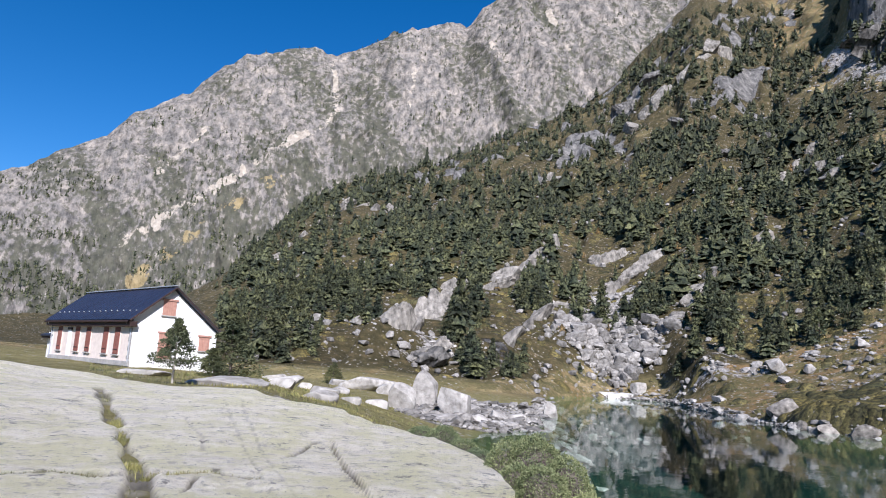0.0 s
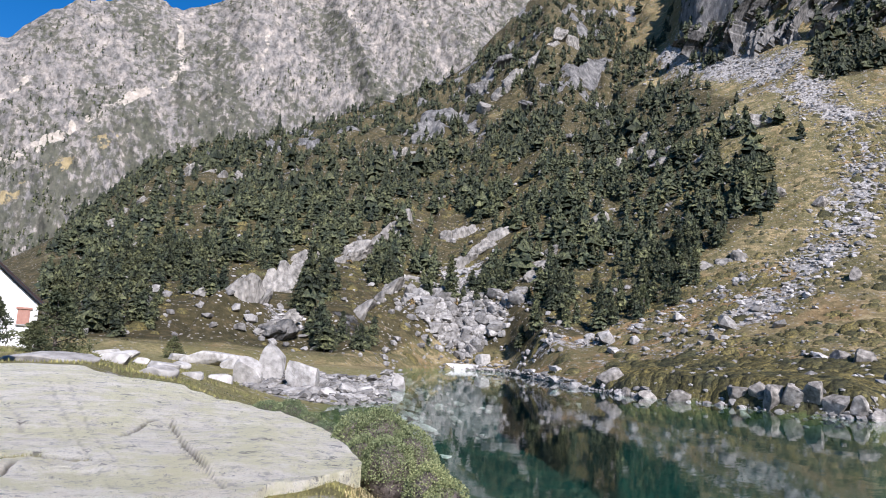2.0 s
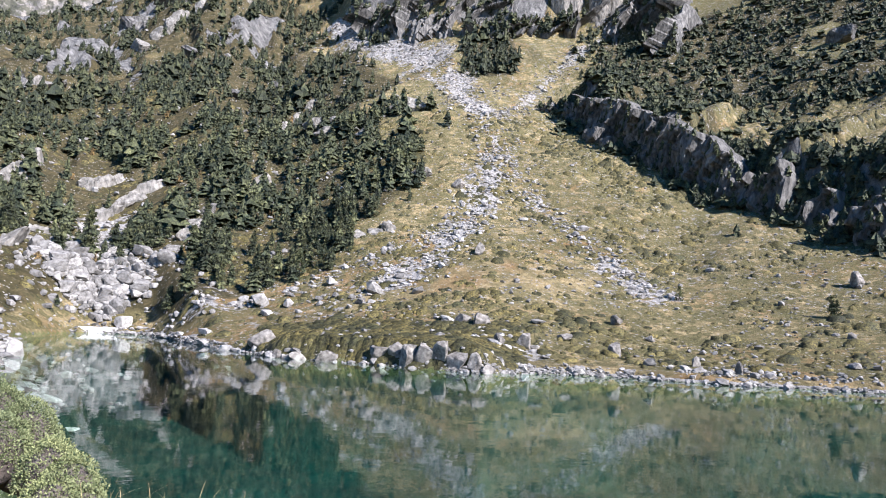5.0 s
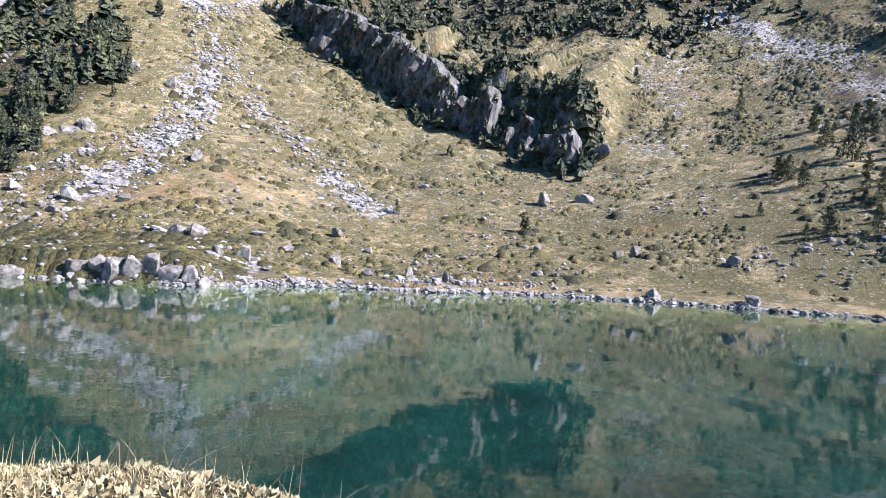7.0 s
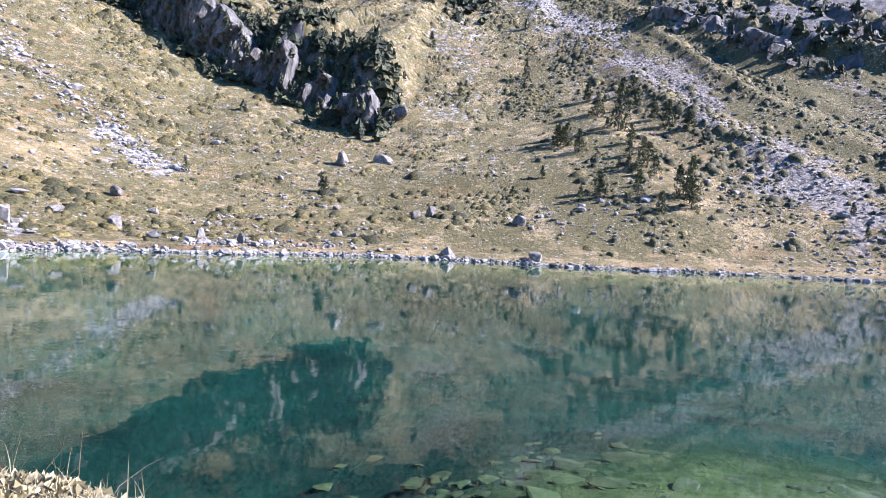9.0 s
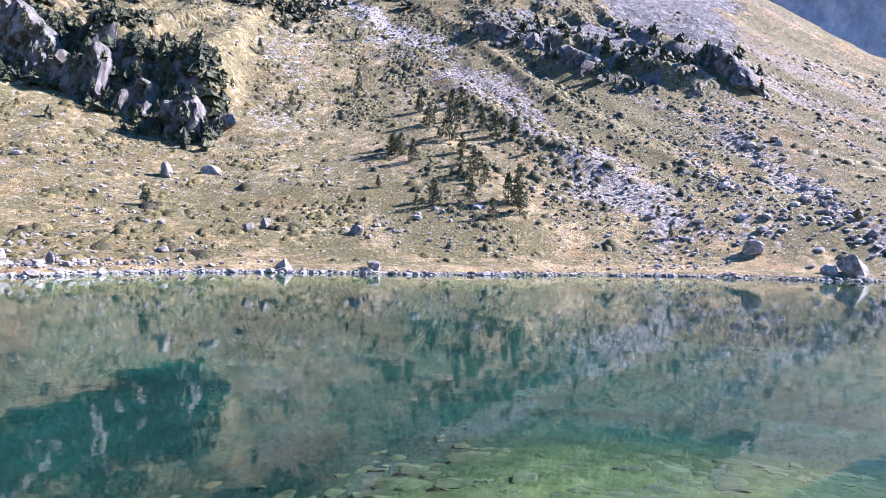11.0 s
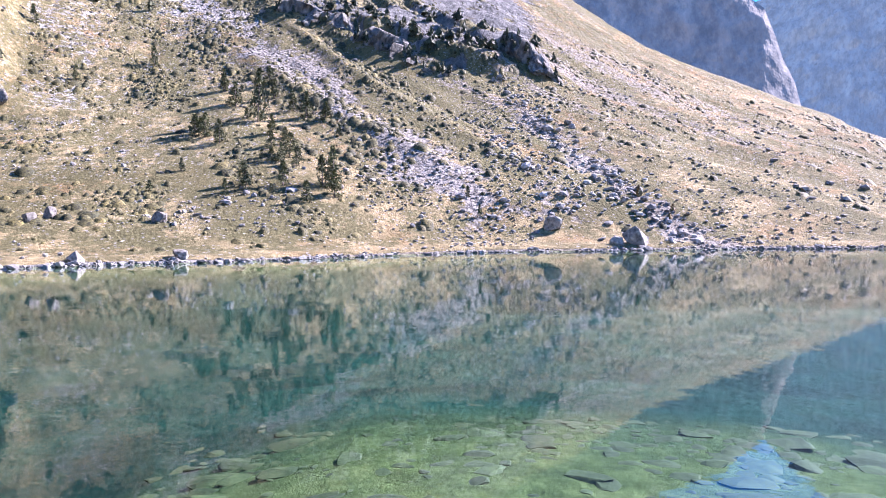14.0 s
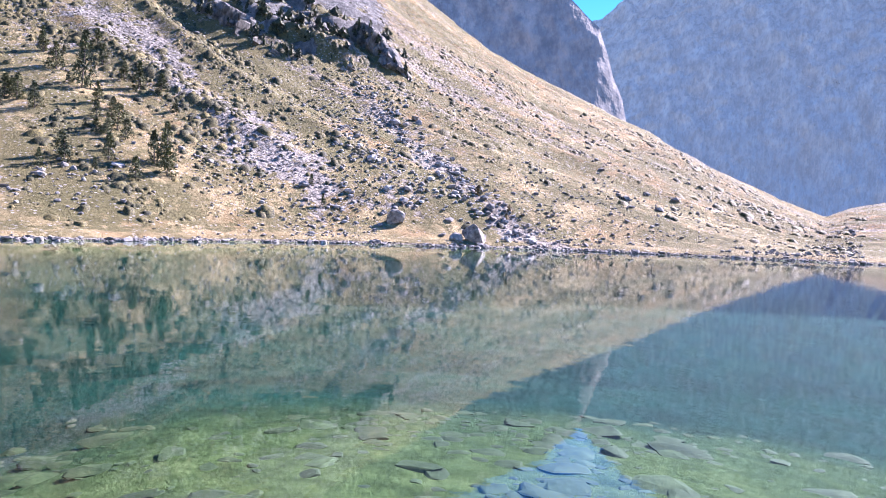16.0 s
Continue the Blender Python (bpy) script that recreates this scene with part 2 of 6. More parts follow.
def ground_material():
    """Dry grass, dwarf heath, loose stone, bare rock and the lake's silt, with the deep water's teal put into the bed
    colour, laid out by the terrain's own attributes.
    """
    m, nt, b = shader("mountain_ground")
    p = coords(nt)
    grass = ramp(nt, noise_of(nt, p, 0.9, 8, 0.7), (0.3, (0.19, 0.14, 0.07)), (0.5, (0.38, 0.29, 0.145)), (0.7, (0.52, 0.42, 0.235)))
    rust = ramp(nt, maths(nt, "ADD", noise_of(nt, p, 0.06, 4), attribute(nt, "rust")), (0.5, 0.0), (0.66, 0.75))
    grass = blend(nt, rust, grass, (0.24, 0.135, 0.055))
    heath = ramp(nt, noise_of(nt, p, 1.6, 7, 0.7), (0.3, (0.06, 0.058, 0.024)), (0.55, (0.145, 0.13, 0.056)), (0.75, (0.25, 0.205, 0.10)))
    hm = maths(nt, "ADD", noise_of(nt, p, 0.34, 9, 0.78), attribute(nt, "heath"))
    hm = ramp(nt, hm, (0.99, 0.0), (1.08, 0.85))
    moss = ramp(nt, noise_of(nt, p, 0.11, 7, 0.75), (0.42, 0.0), (0.56, 0.85))
    grass = blend(nt, moss, grass, ramp(nt, noise_of(nt, p, 1.4, 6, 0.7), (0.3, (0.075, 0.07, 0.028)), (0.7, (0.215, 0.18, 0.085))))
    col = blend(nt, hm, grass, heath)
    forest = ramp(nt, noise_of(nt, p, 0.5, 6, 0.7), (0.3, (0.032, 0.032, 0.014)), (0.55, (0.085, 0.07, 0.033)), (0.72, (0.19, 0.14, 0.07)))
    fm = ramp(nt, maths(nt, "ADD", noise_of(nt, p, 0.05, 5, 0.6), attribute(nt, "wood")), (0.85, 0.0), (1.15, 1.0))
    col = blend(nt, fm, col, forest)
    turf = ramp(nt, noise_of(nt, p, 1.2, 8, 0.75), (0.32, (0.15, 0.14, 0.05)), (0.5, (0.28, 0.25, 0.105)), (0.68, (0.42, 0.36, 0.18)))
    col = blend(nt, attribute(nt, "turf"), col, turf)
    vor = node(nt, "ShaderNodeTexVoronoi", Scale=0.9)
    nt.links.new(p, vor.inputs["Vector"])
    grey = ramp(nt, noise_of(nt, p, 1.3, 8, 0.75), (0.3, (0.23, 0.213, 0.19)), (0.5, (0.44, 0.413, 0.375)), (0.7, (0.61, 0.577, 0.53)))
    stone = blend(nt, 1.0, grey, ramp(nt, vor.outputs["Distance"], (0.0, 1.0), (0.55, 0.85), (0.8, 0.45)), "MULTIPLY")
    stone = blend(nt, attribute(nt, "old"), stone, (0.66, 0.60, 0.52), "MULTIPLY")
    sm = ramp(nt, maths(nt, "ADD", noise_of(nt, p, 0.45, 8, 0.72), attribute(nt, "scree")), (0.93, 0.0), (1.02, 1.0))
    col = blend(nt, sm, col, stone)
    pebble = node(nt, "ShaderNodeTexVoronoi", Scale=1.1)
    nt.links.new(p, pebble.inputs["Vector"])
    pm = maths(nt, "MULTIPLY", ramp(nt, pebble.outputs["Distance"], (0.2, 1.0), (0.3, 0.0)), ramp(nt, noise_of(nt, p, 0.3, 5, 0.7), (0.46, 0.0), (0.58, 1.0)))
    col = blend(nt, pm, col, grey)
    q = coords(nt, (1, 1, 0.35))
    rock = ramp(nt, noise_of(nt, q, 0.35, 10, 0.72, 0.4), (0.3, (0.07, 0.068, 0.064)), (0.48, (0.20, 0.193, 0.18)), (0.68, (0.44, 0.415, 0.375)))
    rm = ramp(nt, maths(nt, "ADD", noise_of(nt, p, 0.22, 7, 0.7), attribute(nt, "rock")), (0.92, 0.0), (1.0, 1.0))
    col = blend(nt, rm, col, rock)
    silt = ramp(nt, noise_of(nt, p, 0.7, 7, 0.68), (0.3, (0.055, 0.08, 0.026)), (0.5, (0.125, 0.16, 0.052)), (0.7, (0.22, 0.25, 0.095)))
    # teal bed colour stands in for light absorbed and scattered by deep water
    depth_tint = ramp(nt, noise_of(nt, p, 0.12, 5, 0.6), (0.35, (0.0015, 0.03, 0.024)), (0.65, (0.006, 0.064, 0.048)))
    silt = blend(nt, attribute(nt, "deep"), silt, depth_tint)
    col = blend(nt, attribute(nt, "silt"), col, silt)
    big = ramp(nt, noise_of(nt, p, 0.018, 4), (0.3, 0.8), (0.7, 1.05))
    col = blend(nt, 1.0, col, big, "MULTIPLY")
    nt.links.new(col, b.inputs["Base Color"])
    b.inputs["Roughness"].default_value = 0.95
    b.inputs["Specular IOR Level"].default_value = 0.15
    fine = maths(nt, "ADD", noise_of(nt, p, 0.9, 9, 0.75), maths(nt, "MULTIPLY", vor.outputs["Distance"], maths(nt, "MULTIPLY", sm, -0.6)))
    fine = maths(nt, "ADD", fine, maths(nt, "MULTIPLY", noise_of(nt, coords(nt, (1, 1, 0.6)), 0.2, 10, 0.75), maths(nt, "MULTIPLY", rm, 5.0)))
    bump(nt, b, fine, 0.9)
    return m


def wall_coords(nt, upright):
    """Metres along a far wall and up it."""
    n = nt.nodes.new("ShaderNodeCombineXYZ")
    nt.links.new(attribute(nt, "across"), n.inputs[0])
    nt.links.new(maths(nt, "MULTIPLY", attribute(nt, "up"), upright), n.inputs[1])
    return n.outputs[0]


def far_rock_material(name, green, tone=1.0, veg=(0.075, 0.085, 0.045), haze_glow=None):
    """Pale granite walls with ribs, gullies and dark growth in patches; distance haze can be put in as emission."""
    m, nt, b = shader(name)
    p = wall_coords(nt, 1.0)
    q = wall_coords(nt, 0.6)
    rock = ramp(nt, noise_of(nt, q, 0.05, 6, 0.7), (0.34, (tone * 0.11, tone * 0.103, tone * 0.094)), (0.45, (tone * 0.19, tone * 0.175, tone * 0.155)), (0.55, (tone * 0.27, tone * 0.24, tone * 0.205)), (0.68, (tone * 0.39, tone * 0.34, tone * 0.28)))
    w = wall_coords(nt, 0.8)
    growth = ramp(nt, noise_of(nt, p, 0.09, 3, 0.6), (0.3, (veg[0] * 0.5, veg[1] * 0.5, veg[2] * 0.5)), (0.7, (veg[0] * 1.5, veg[1] * 1.4, veg[2] * 1.3)))
    gm = ramp(nt, maths(nt, "ADD", noise_of(nt, w, 0.085, 5, 0.66), attribute(nt, "green")), (0.96 - green, 0.0), (1.07 - green, 0.8))
    rock = blend(nt, 1.0, rock, ramp(nt, noise_of(nt, q, 0.12, 4, 0.65), (0.38, 0.6), (0.54, 1.1)), "MULTIPLY")
    col = blend(nt, gm, rock, growth)
    meadow = ramp(nt, noise_of(nt, p, 0.05, 6, 0.7), (0.35, (0.17, 0.13, 0.06)), (0.65, (0.33, 0.26, 0.14)))
    mm = ramp(nt, maths(nt, "ADD", noise_of(nt, p, 0.03, 6, 0.7), attribute(nt, "meadow")), (0.95, 0.0), (1.05, 1.0))
    col = blend(nt, mm, col, meadow)
    debris = ramp(nt, noise_of(nt, p, 0.12, 6, 0.7), (0.35, (0.27, 0.23, 0.18)), (0.65, (0.47, 0.415, 0.335)))
    dm = ramp(nt, maths(nt, "ADD", noise_of(nt, p, 0.05, 7, 0.72), attribute(nt, "debris")), (0.95, 0.0), (1.06, 0.9))
    col = blend(nt, dm, col, debris)
    nt.links.new(col, b.inputs["Base Color"])
    b.inputs["Roughness"].default_value = 0.95
    b.inputs["Specular IOR Level"].default_value = 0.1
    # even emission stands in for the haze in front of the wall
    if haze_glow:
        b.inputs["Emission Color"].default_value, b.inputs["Emission Strength"].default_value = (*haze_glow, 1), 1.0
    bump(nt, b, noise_of(nt, q, 0.06, 4, 0.6), 6.0)
    return m


def granite_material():
    """Glacier-worn granite: warm white with lichen, grey weather stains and fine grain."""
    m, nt, b = shader("worn_granite")
    p = coords(nt)
    s = coords(nt, (0.35, 1.0, 1.0))
    col = ramp(nt, noise_of(nt, p, 9.0, 8, 0.95), (0.37, (0.55, 0.49, 0.38)), (0.46, (0.90, 0.83, 0.68)), (0.58, (0.97, 0.92, 0.79)))
    col = blend(nt, ramp(nt, noise_of(nt, s, 1.1, 10, 0.85), (0.5, 0.0), (0.57, 0.45)), col, (0.62, 0.57, 0.48))
    col = blend(nt, ramp(nt, noise_of(nt, p, 0.7, 9, 0.82), (0.44, 0.0), (0.56, 0.8)), col, (0.74, 0.70, 0.43))
    col = blend(nt, ramp(nt, noise_of(nt, p, 4.5, 9, 0.85), (0.54, 0.0), (0.58, 0.7)), col, (0.44, 0.40, 0.33))
    col = blend(nt, ramp(nt, noise_of(nt, p, 2.2, 8, 0.8), (0.59, 0.0), (0.62, 0.8)), col, (0.22, 0.2, 0.175))
    col = blend(nt, ramp(nt, noise_of(nt, p, 11.0, 5, 0.8), (0.63, 0.0), (0.66, 0.8)), col, (0.15, 0.145, 0.13))
    col = blend(nt, attribute(nt, "crack"), col, (0.10, 0.085, 0.06))
    nt.links.new(col, b.inputs["Base Color"])
    b.inputs["Roughness"].default_value = 0.85
    b.inputs["Specular IOR Level"].default_value = 0.2
    grain = maths(nt, "ADD", noise_of(nt, p, 2.2, 10, 0.82), maths(nt, "MULTIPLY", noise_of(nt, p, 9.0, 7, 0.85), 0.6))
    bump(nt, b, grain, 0.2)
    return m


def water_material():
    m, nt, _ = shader("lake_water")
    nt.nodes.clear()
    out = nt.nodes.new("ShaderNodeOutputMaterial")
    p = coords(nt, (1.0, 1.0, 1.0))
    waves = maths(nt, "ADD", noise_of(nt, p, 0.55, 2, 0.5), maths(nt, "MULTIPLY", noise_of(nt, p, 2.6, 2, 0.5), 0.25))
    bp = node(nt, "ShaderNodeBump", Strength=1.0, Distance=0.006)
    nt.links.new(waves, bp.inputs["Height"])
    gl = node(nt, "ShaderNodeBsdfGlossy", Roughness=0.0, Color=(0.95, 0.97, 0.97, 1))
    tr = node(nt, "ShaderNodeBsdfTransparent", Color=(0.82, 0.97, 0.92, 1))
    fr = node(nt, "ShaderNodeLayerWeight", Blend=0.5)
    gloss = maths(nt, "ADD", maths(nt, "MULTIPLY", maths(nt, "POWER", fr.outputs["Facing"], 5.0), 0.84), 0.02)
    mx = nt.nodes.new("ShaderNodeMixShader")
    nt.links.new(bp.outputs[0], gl.inputs["Normal"])
    nt.links.new(bp.outputs[0], fr.inputs["Normal"])
    nt.links.new(gloss, mx.inputs[0])
    nt.links.new(tr.outputs[0], mx.inputs[1])
    nt.links.new(gl.outputs[0], mx.inputs[2])
    nt.links.new(mx.outputs[0], out.inputs["Surface"])
    return m


def leaf_material(name, dark, light, per_object=0.3, mottle=0.0):
    m, nt, b = shader(name)
    geo = nt.nodes.new("ShaderNodeNewGeometry")
    col = ramp(nt, geo.outputs["Random Per Island"], (0.0, dark), (1.0, light))
    rnd = nt.nodes.new("ShaderNodeObjectInfo").outputs["Random"]
    col = blend(nt, 1.0, col, ramp(nt, rnd, (0, 1 - per_object), (1, 1.0)), "MULTIPLY")
    col = blend(nt, 1.0, col, ramp(nt, noise_of(nt, geo.outputs["Position"], 0.2, 4), (0.36, (0.5, 0.56, 0.6)), (0.64, (1.35, 1.22, 1.0))), "MULTIPLY")
    if mottle:
        fine = noise_of(nt, geo.outputs["Position"], mottle, 4, 0.7)
        col = blend(nt, 1.0, col, ramp(nt, fine, (0.38, (0.3, 0.3, 0.32)), (0.5, (0.95, 0.95, 0.95)), (0.64, (1.7, 1.65, 1.5))), "MULTIPLY")
        bump(nt, b, fine, 0.5 / mottle)
    nt.links.new(col, b.inputs["Base Color"])
    b.inputs["Roughness"].default_value = 0.7
    b.inputs["Specular IOR Level"].default_value = 0.25
    return m


M_GROUND = ground_material()
M_WALL_ROCK = far_rock_material("far_granite", 0.11, 0.86, (0.055, 0.06, 0.04))
# bluish emission of the cirque is painted haze, the rock gives no light
M_SHADE_ROCK = far_rock_material("far_cirque_rock", 0.0, 1.0, haze_glow=(0.03, 0.044, 0.061))
# weaker emission on the nearer crag, again for haze
M_CRAG_ROCK = far_rock_material("far_crag_rock", 0.1, 0.75, haze_glow=(0.013, 0.022, 0.037))
M_GRANITE = granite_material()
M_WATER = water_material()
M_NEEDLE = leaf_material("pine_needles", (0.029, 0.038, 0.022), (0.105, 0.12, 0.065), mottle=1.7)
M_OPEN = leaf_material("open_pine_needles", (0.05, 0.062, 0.03), (0.16, 0.172, 0.085), 0.15)
M_SHRUB = leaf_material("heath_leaves", (0.055, 0.053, 0.021), (0.16, 0.14, 0.058), 0.2, 2.6)
M_CAP = leaf_material("headland_heath_leaves", (0.05, 0.048, 0.02), (0.13, 0.115, 0.045), 0.3, 2.6)
M_BUSH = leaf_material("juniper_leaves", (0.075, 0.1, 0.042), (0.33, 0.37, 0.19), 0.1)
M_GOLD = leaf_material("autumn_leaves", (0.08, 0.06, 0.03), (0.2, 0.14, 0.06), 0.3, 2.0)
M_STRAW = leaf_material("dry_grass", (0.22, 0.18, 0.09), (0.5, 0.44, 0.27), 0.1)
M_TURF = leaf_material("green_turf", (0.10, 0.115, 0.04), (0.29, 0.28, 0.12), 0.1)
M_BARK = surface("pine_bark", ((0.3, (0.07, 0.055, 0.045)), (0.7, (0.2, 0.165, 0.14))), 9, 0.9, 0.03, tone=0.3)
M_DEAD = surface("bleached_wood", ((0.3, (0.30, 0.26, 0.22)), (0.7, (0.5, 0.46, 0.4))), 9, 0.9, 0.02)
M_BOULDER = surface("granite_boulder", ((0.3, (0.26, 0.24, 0.21)), (0.46, (0.42, 0.395, 0.355)), (0.62, (0.55, 0.52, 0.47))), 1.6, 0.9, 0.12, 2.0, tone=0.25, tone_scale=0.3, per_object=0.25)
M_SCREE = surface("scree_stones", ((0.3, (0.27, 0.253, 0.23)), (0.5, (0.48, 0.452, 0.415)), (0.72, (0.68, 0.645, 0.60))), 1.5, 0.92, 0.08, 3, tone=0.3, island=0.6)
M_TALUS = surface("talus_stones", ((0.3, (0.15, 0.14, 0.128)), (0.5, (0.29, 0.273, 0.25)), (0.72, (0.42, 0.4, 0.37))), 1.5, 0.92, 0.08, 3, tone=0.25, island=0.35)
M_WET = surface("drowned_stones", ((0.3, (0.03, 0.042, 0.016)), (0.55, (0.062, 0.078, 0.03)), (0.75, (0.105, 0.122, 0.05))), 1.8, 0.8, 0.04, tone=0.3, island=0.4)
M_CRAG = surface("crag_rock", ((0.3, (0.05, 0.048, 0.045)), (0.46, (0.15, 0.143, 0.132)), (0.66, (0.31, 0.292, 0.262))), 0.7, 0.92, 0.9, 0.9, tone=0.35, tone_scale=0.1, stretch=(1, 1, 0.45), per_object=0.2)
M_PALE = surface("pale_slab_rock", ((0.3, (0.09, 0.083, 0.072)), (0.46, (0.24, 0.222, 0.192)), (0.66, (0.44, 0.405, 0.35))), 0.9, 0.92, 0.7, 0.8, tone=0.3, tone_scale=0.12, stretch=(1, 1, 0.45), per_object=0.2)
M_SHORE = surface("shore_rock", ((0.3, (0.11, 0.1, 0.085)), (0.5, (0.30, 0.272, 0.235)), (0.7, (0.52, 0.475, 0.41))), 1.6, 0.9, 0.2, 2.2, tone=0.35, tone_scale=0.4, island=0.5, per_object=0.3)
M_BLOCK = surface("broken_blocks", ((0.3, (0.17, 0.158, 0.14)), (0.5, (0.36, 0.338, 0.305)), (0.7, (0.54, 0.51, 0.465))), 1.5, 0.92, 0.1, 2.5, tone=0.3, island=0.55)
M_RENDER = surface("lime_render", ((0.3, (0.62, 0.53, 0.46)), (0.7, (0.74, 0.65, 0.57))), 3, 0.9, 0.008, 14, tone=0.1)
M_WHITE = surface("white_paint", ((0.3, (0.74, 0.73, 0.70)), (0.7, (0.83, 0.82, 0.80))), 2, 0.9, 0.012, 9, tone=0.08)
M_QUOIN = surface("grey_quoin_stone", ((0.3, (0.30, 0.29, 0.27)), (0.7, (0.48, 0.46, 0.43))), 4, 0.9, 0.02)
M_SLATE = surface("blue_black_sheet_roof", ((0.3, (0.016, 0.02, 0.038)), (0.7, (0.028, 0.034, 0.06))), 1.5, 0.45, 0.004, 6, tone=0.2)
M_SHUTTER = surface("brown_red_shutter", ((0.3, (0.17, 0.065, 0.05)), (0.7, (0.24, 0.10, 0.08))), 6, 0.7, 0.004, 20, tone=0.15)
M_PANEL = surface("terracotta_panel", ((0.3, (0.36, 0.19, 0.14)), (0.7, (0.45, 0.26, 0.2))), 5, 0.75, 0.004, 18, tone=0.12)
M_TRIM = surface("dark_eave_board", ((0.3, (0.03, 0.018, 0.015)), (0.7, (0.06, 0.035, 0.03))), 5, 0.7, 0.004)
M_ZINC = surface("zinc", ((0.3, (0.45, 0.46, 0.48)), (0.7, (0.6, 0.61, 0.63))), 7, 0.45, 0.002, metal=0.6)
M_CONCRETE = surface("pale_concrete", ((0.3, (0.55, 0.53, 0.5)), (0.7, (0.7, 0.68, 0.64))), 2, 0.9, 0.02)
# ------------------------------------------------------------------ mesh helpers


def mesh_of(name, verts, faces, material, attrs=None, flat=False):
    """A mesh from arrays of vertices and of triangles or quads."""
    me = bpy.data.meshes.new(name)
    verts, faces = np.asarray(verts, np.float32), np.asarray(faces, np.int32)
    k = faces.shape[1]
    me.vertices.add(len(verts))
    me.vertices.foreach_set("co", verts.ravel())
    me.loops.add(faces.size)
    me.loops.foreach_set("vertex_index", faces.ravel())
    me.polygons.add(len(faces))
    me.polygons.foreach_set("loop_start", np.arange(0, faces.size, k, dtype=np.int32))
    me.polygons.foreach_set("use_smooth", np.full(len(faces), not flat))
    for key, value in (attrs or {}).items():
        me.attributes.new(key, "FLOAT", "POINT").data.foreach_set("value", np.asarray(value, np.float32).ravel())
    me.update(calc_edges=True)
    me.validate()
    if material:
        me.materials.append(material)
    return me


def grid_faces(nu, nv, closed=False):
    i, j = np.meshgrid(np.arange(nu - (0 if closed else 1)), np.arange(nv - 1), indexing="ij")
    a, b = i * nv + j, ((i + 1) % nu) * nv + j
    return np.stack([a, b, b + 1, a + 1], -1).reshape(-1, 4)


def part(name, bm, material, parent, label=""):
    """Links a bmesh as one mesh object under a thing or a part."""
    me = bpy.data.meshes.new(name)
    bm.to_mesh(me)
    bm.free()
    me.materials.append(material)
    ob = new(name, me)
    ob.parent = parent
    return tagged(ob, label)


def under(name, me, parent, label=""):
    ob = new(name, me)
    ob.parent = parent
    return tagged(ob, label)


def thing(name, label, category, group="", kind="", me=None, at=None):
    ob = new(name, me)
    if at is not None:
        ob.matrix_world = at
    return tagged(ob, label, category, group, kind)


def block(bm, size, m, bevel=0.0):
    """Adds a box of that size, centred on the pose m, with bevelled edges."""
    made = bmesh.ops.create_cube(bm, size=1.0, matrix=m @ Matrix.Diagonal((*size, 1)))
    if bevel:
        edges = list({e for v in made["verts"] for e in v.link_edges})
        bmesh.ops.bevel(bm, geom=edges, offset=bevel, segments=1, affect="EDGES")
    return bm


# ------------------------------------------------------------------ the ground
def near_line(x, y, pts, width):
    """1 on a line of (bearing, distance) points in the plan, fading to 0 over its width."""
    best = np.full(x.shape, 1e9)
    p = [plan(a, r) for a, r in pts]
    for (x0, y0), (x1, y1) in zip(p, p[1:]):
        dx, dy = x1 - x0, y1 - y0
        t = np.clip(((x - x0) * dx + (y - y0) * dy) / (dx * dx + dy * dy), 0, 1)
        best = np.minimum(best, np.hypot(x - x0 - t * dx, y - y0 - t * dy))
    best = best + width * (0.8 * fbm(x, y, 16, 4, 55) + 0.4 * fbm(x, y, 5, 3, 56))
    return smooth(width * 1.25, 0, best)


STONE_RUNS = (
    (((42.4, 280), (44.1, 246), (44.2, 212), (42.0, 183), (39.0, 157), (35.1, 141)), 9),
    (((42.7, 184), (36.3, 163), (30.1, 148), (23.2, 139), (16.6, 152)), 3),
    (((29.5, 446), (33, 396), (37.3, 358), (40.5, 321), (42.4, 280)), 15),
    (((52.4, 366), (49.2, 337), (46.7, 306), (43.7, 266)), 6),
    (((44.6, 240), (47.9, 201), (51.7, 183), (54.6, 165), (57.5, 149)), 6),
    (((40.3, 115), (43.6, 113), (45.9, 103), (48.7, 99)), 5),
    (((84.3, 305), (91.8, 249), (98.4, 201), (104.3, 162), (111.6, 134)), 10),
    (((112.4, 226), (115.7, 191), (118.4, 173), (121.9, 156), (124.5, 144), (128.7, 129)), 6),
    (((13.9, 205), (13.2, 178), (16.9, 173)), 12),
    (((110.2, 216), (112.0, 175), (114.3, 157), (119, 140)), 6),
    (((78.3, 203), (79.9, 232), (82.2, 277), (84, 300)), 13),
    (((85, 300), (89.2, 252), (93.5, 215)), 20),
    (((-2, 131), (1, 140)), 6),
)


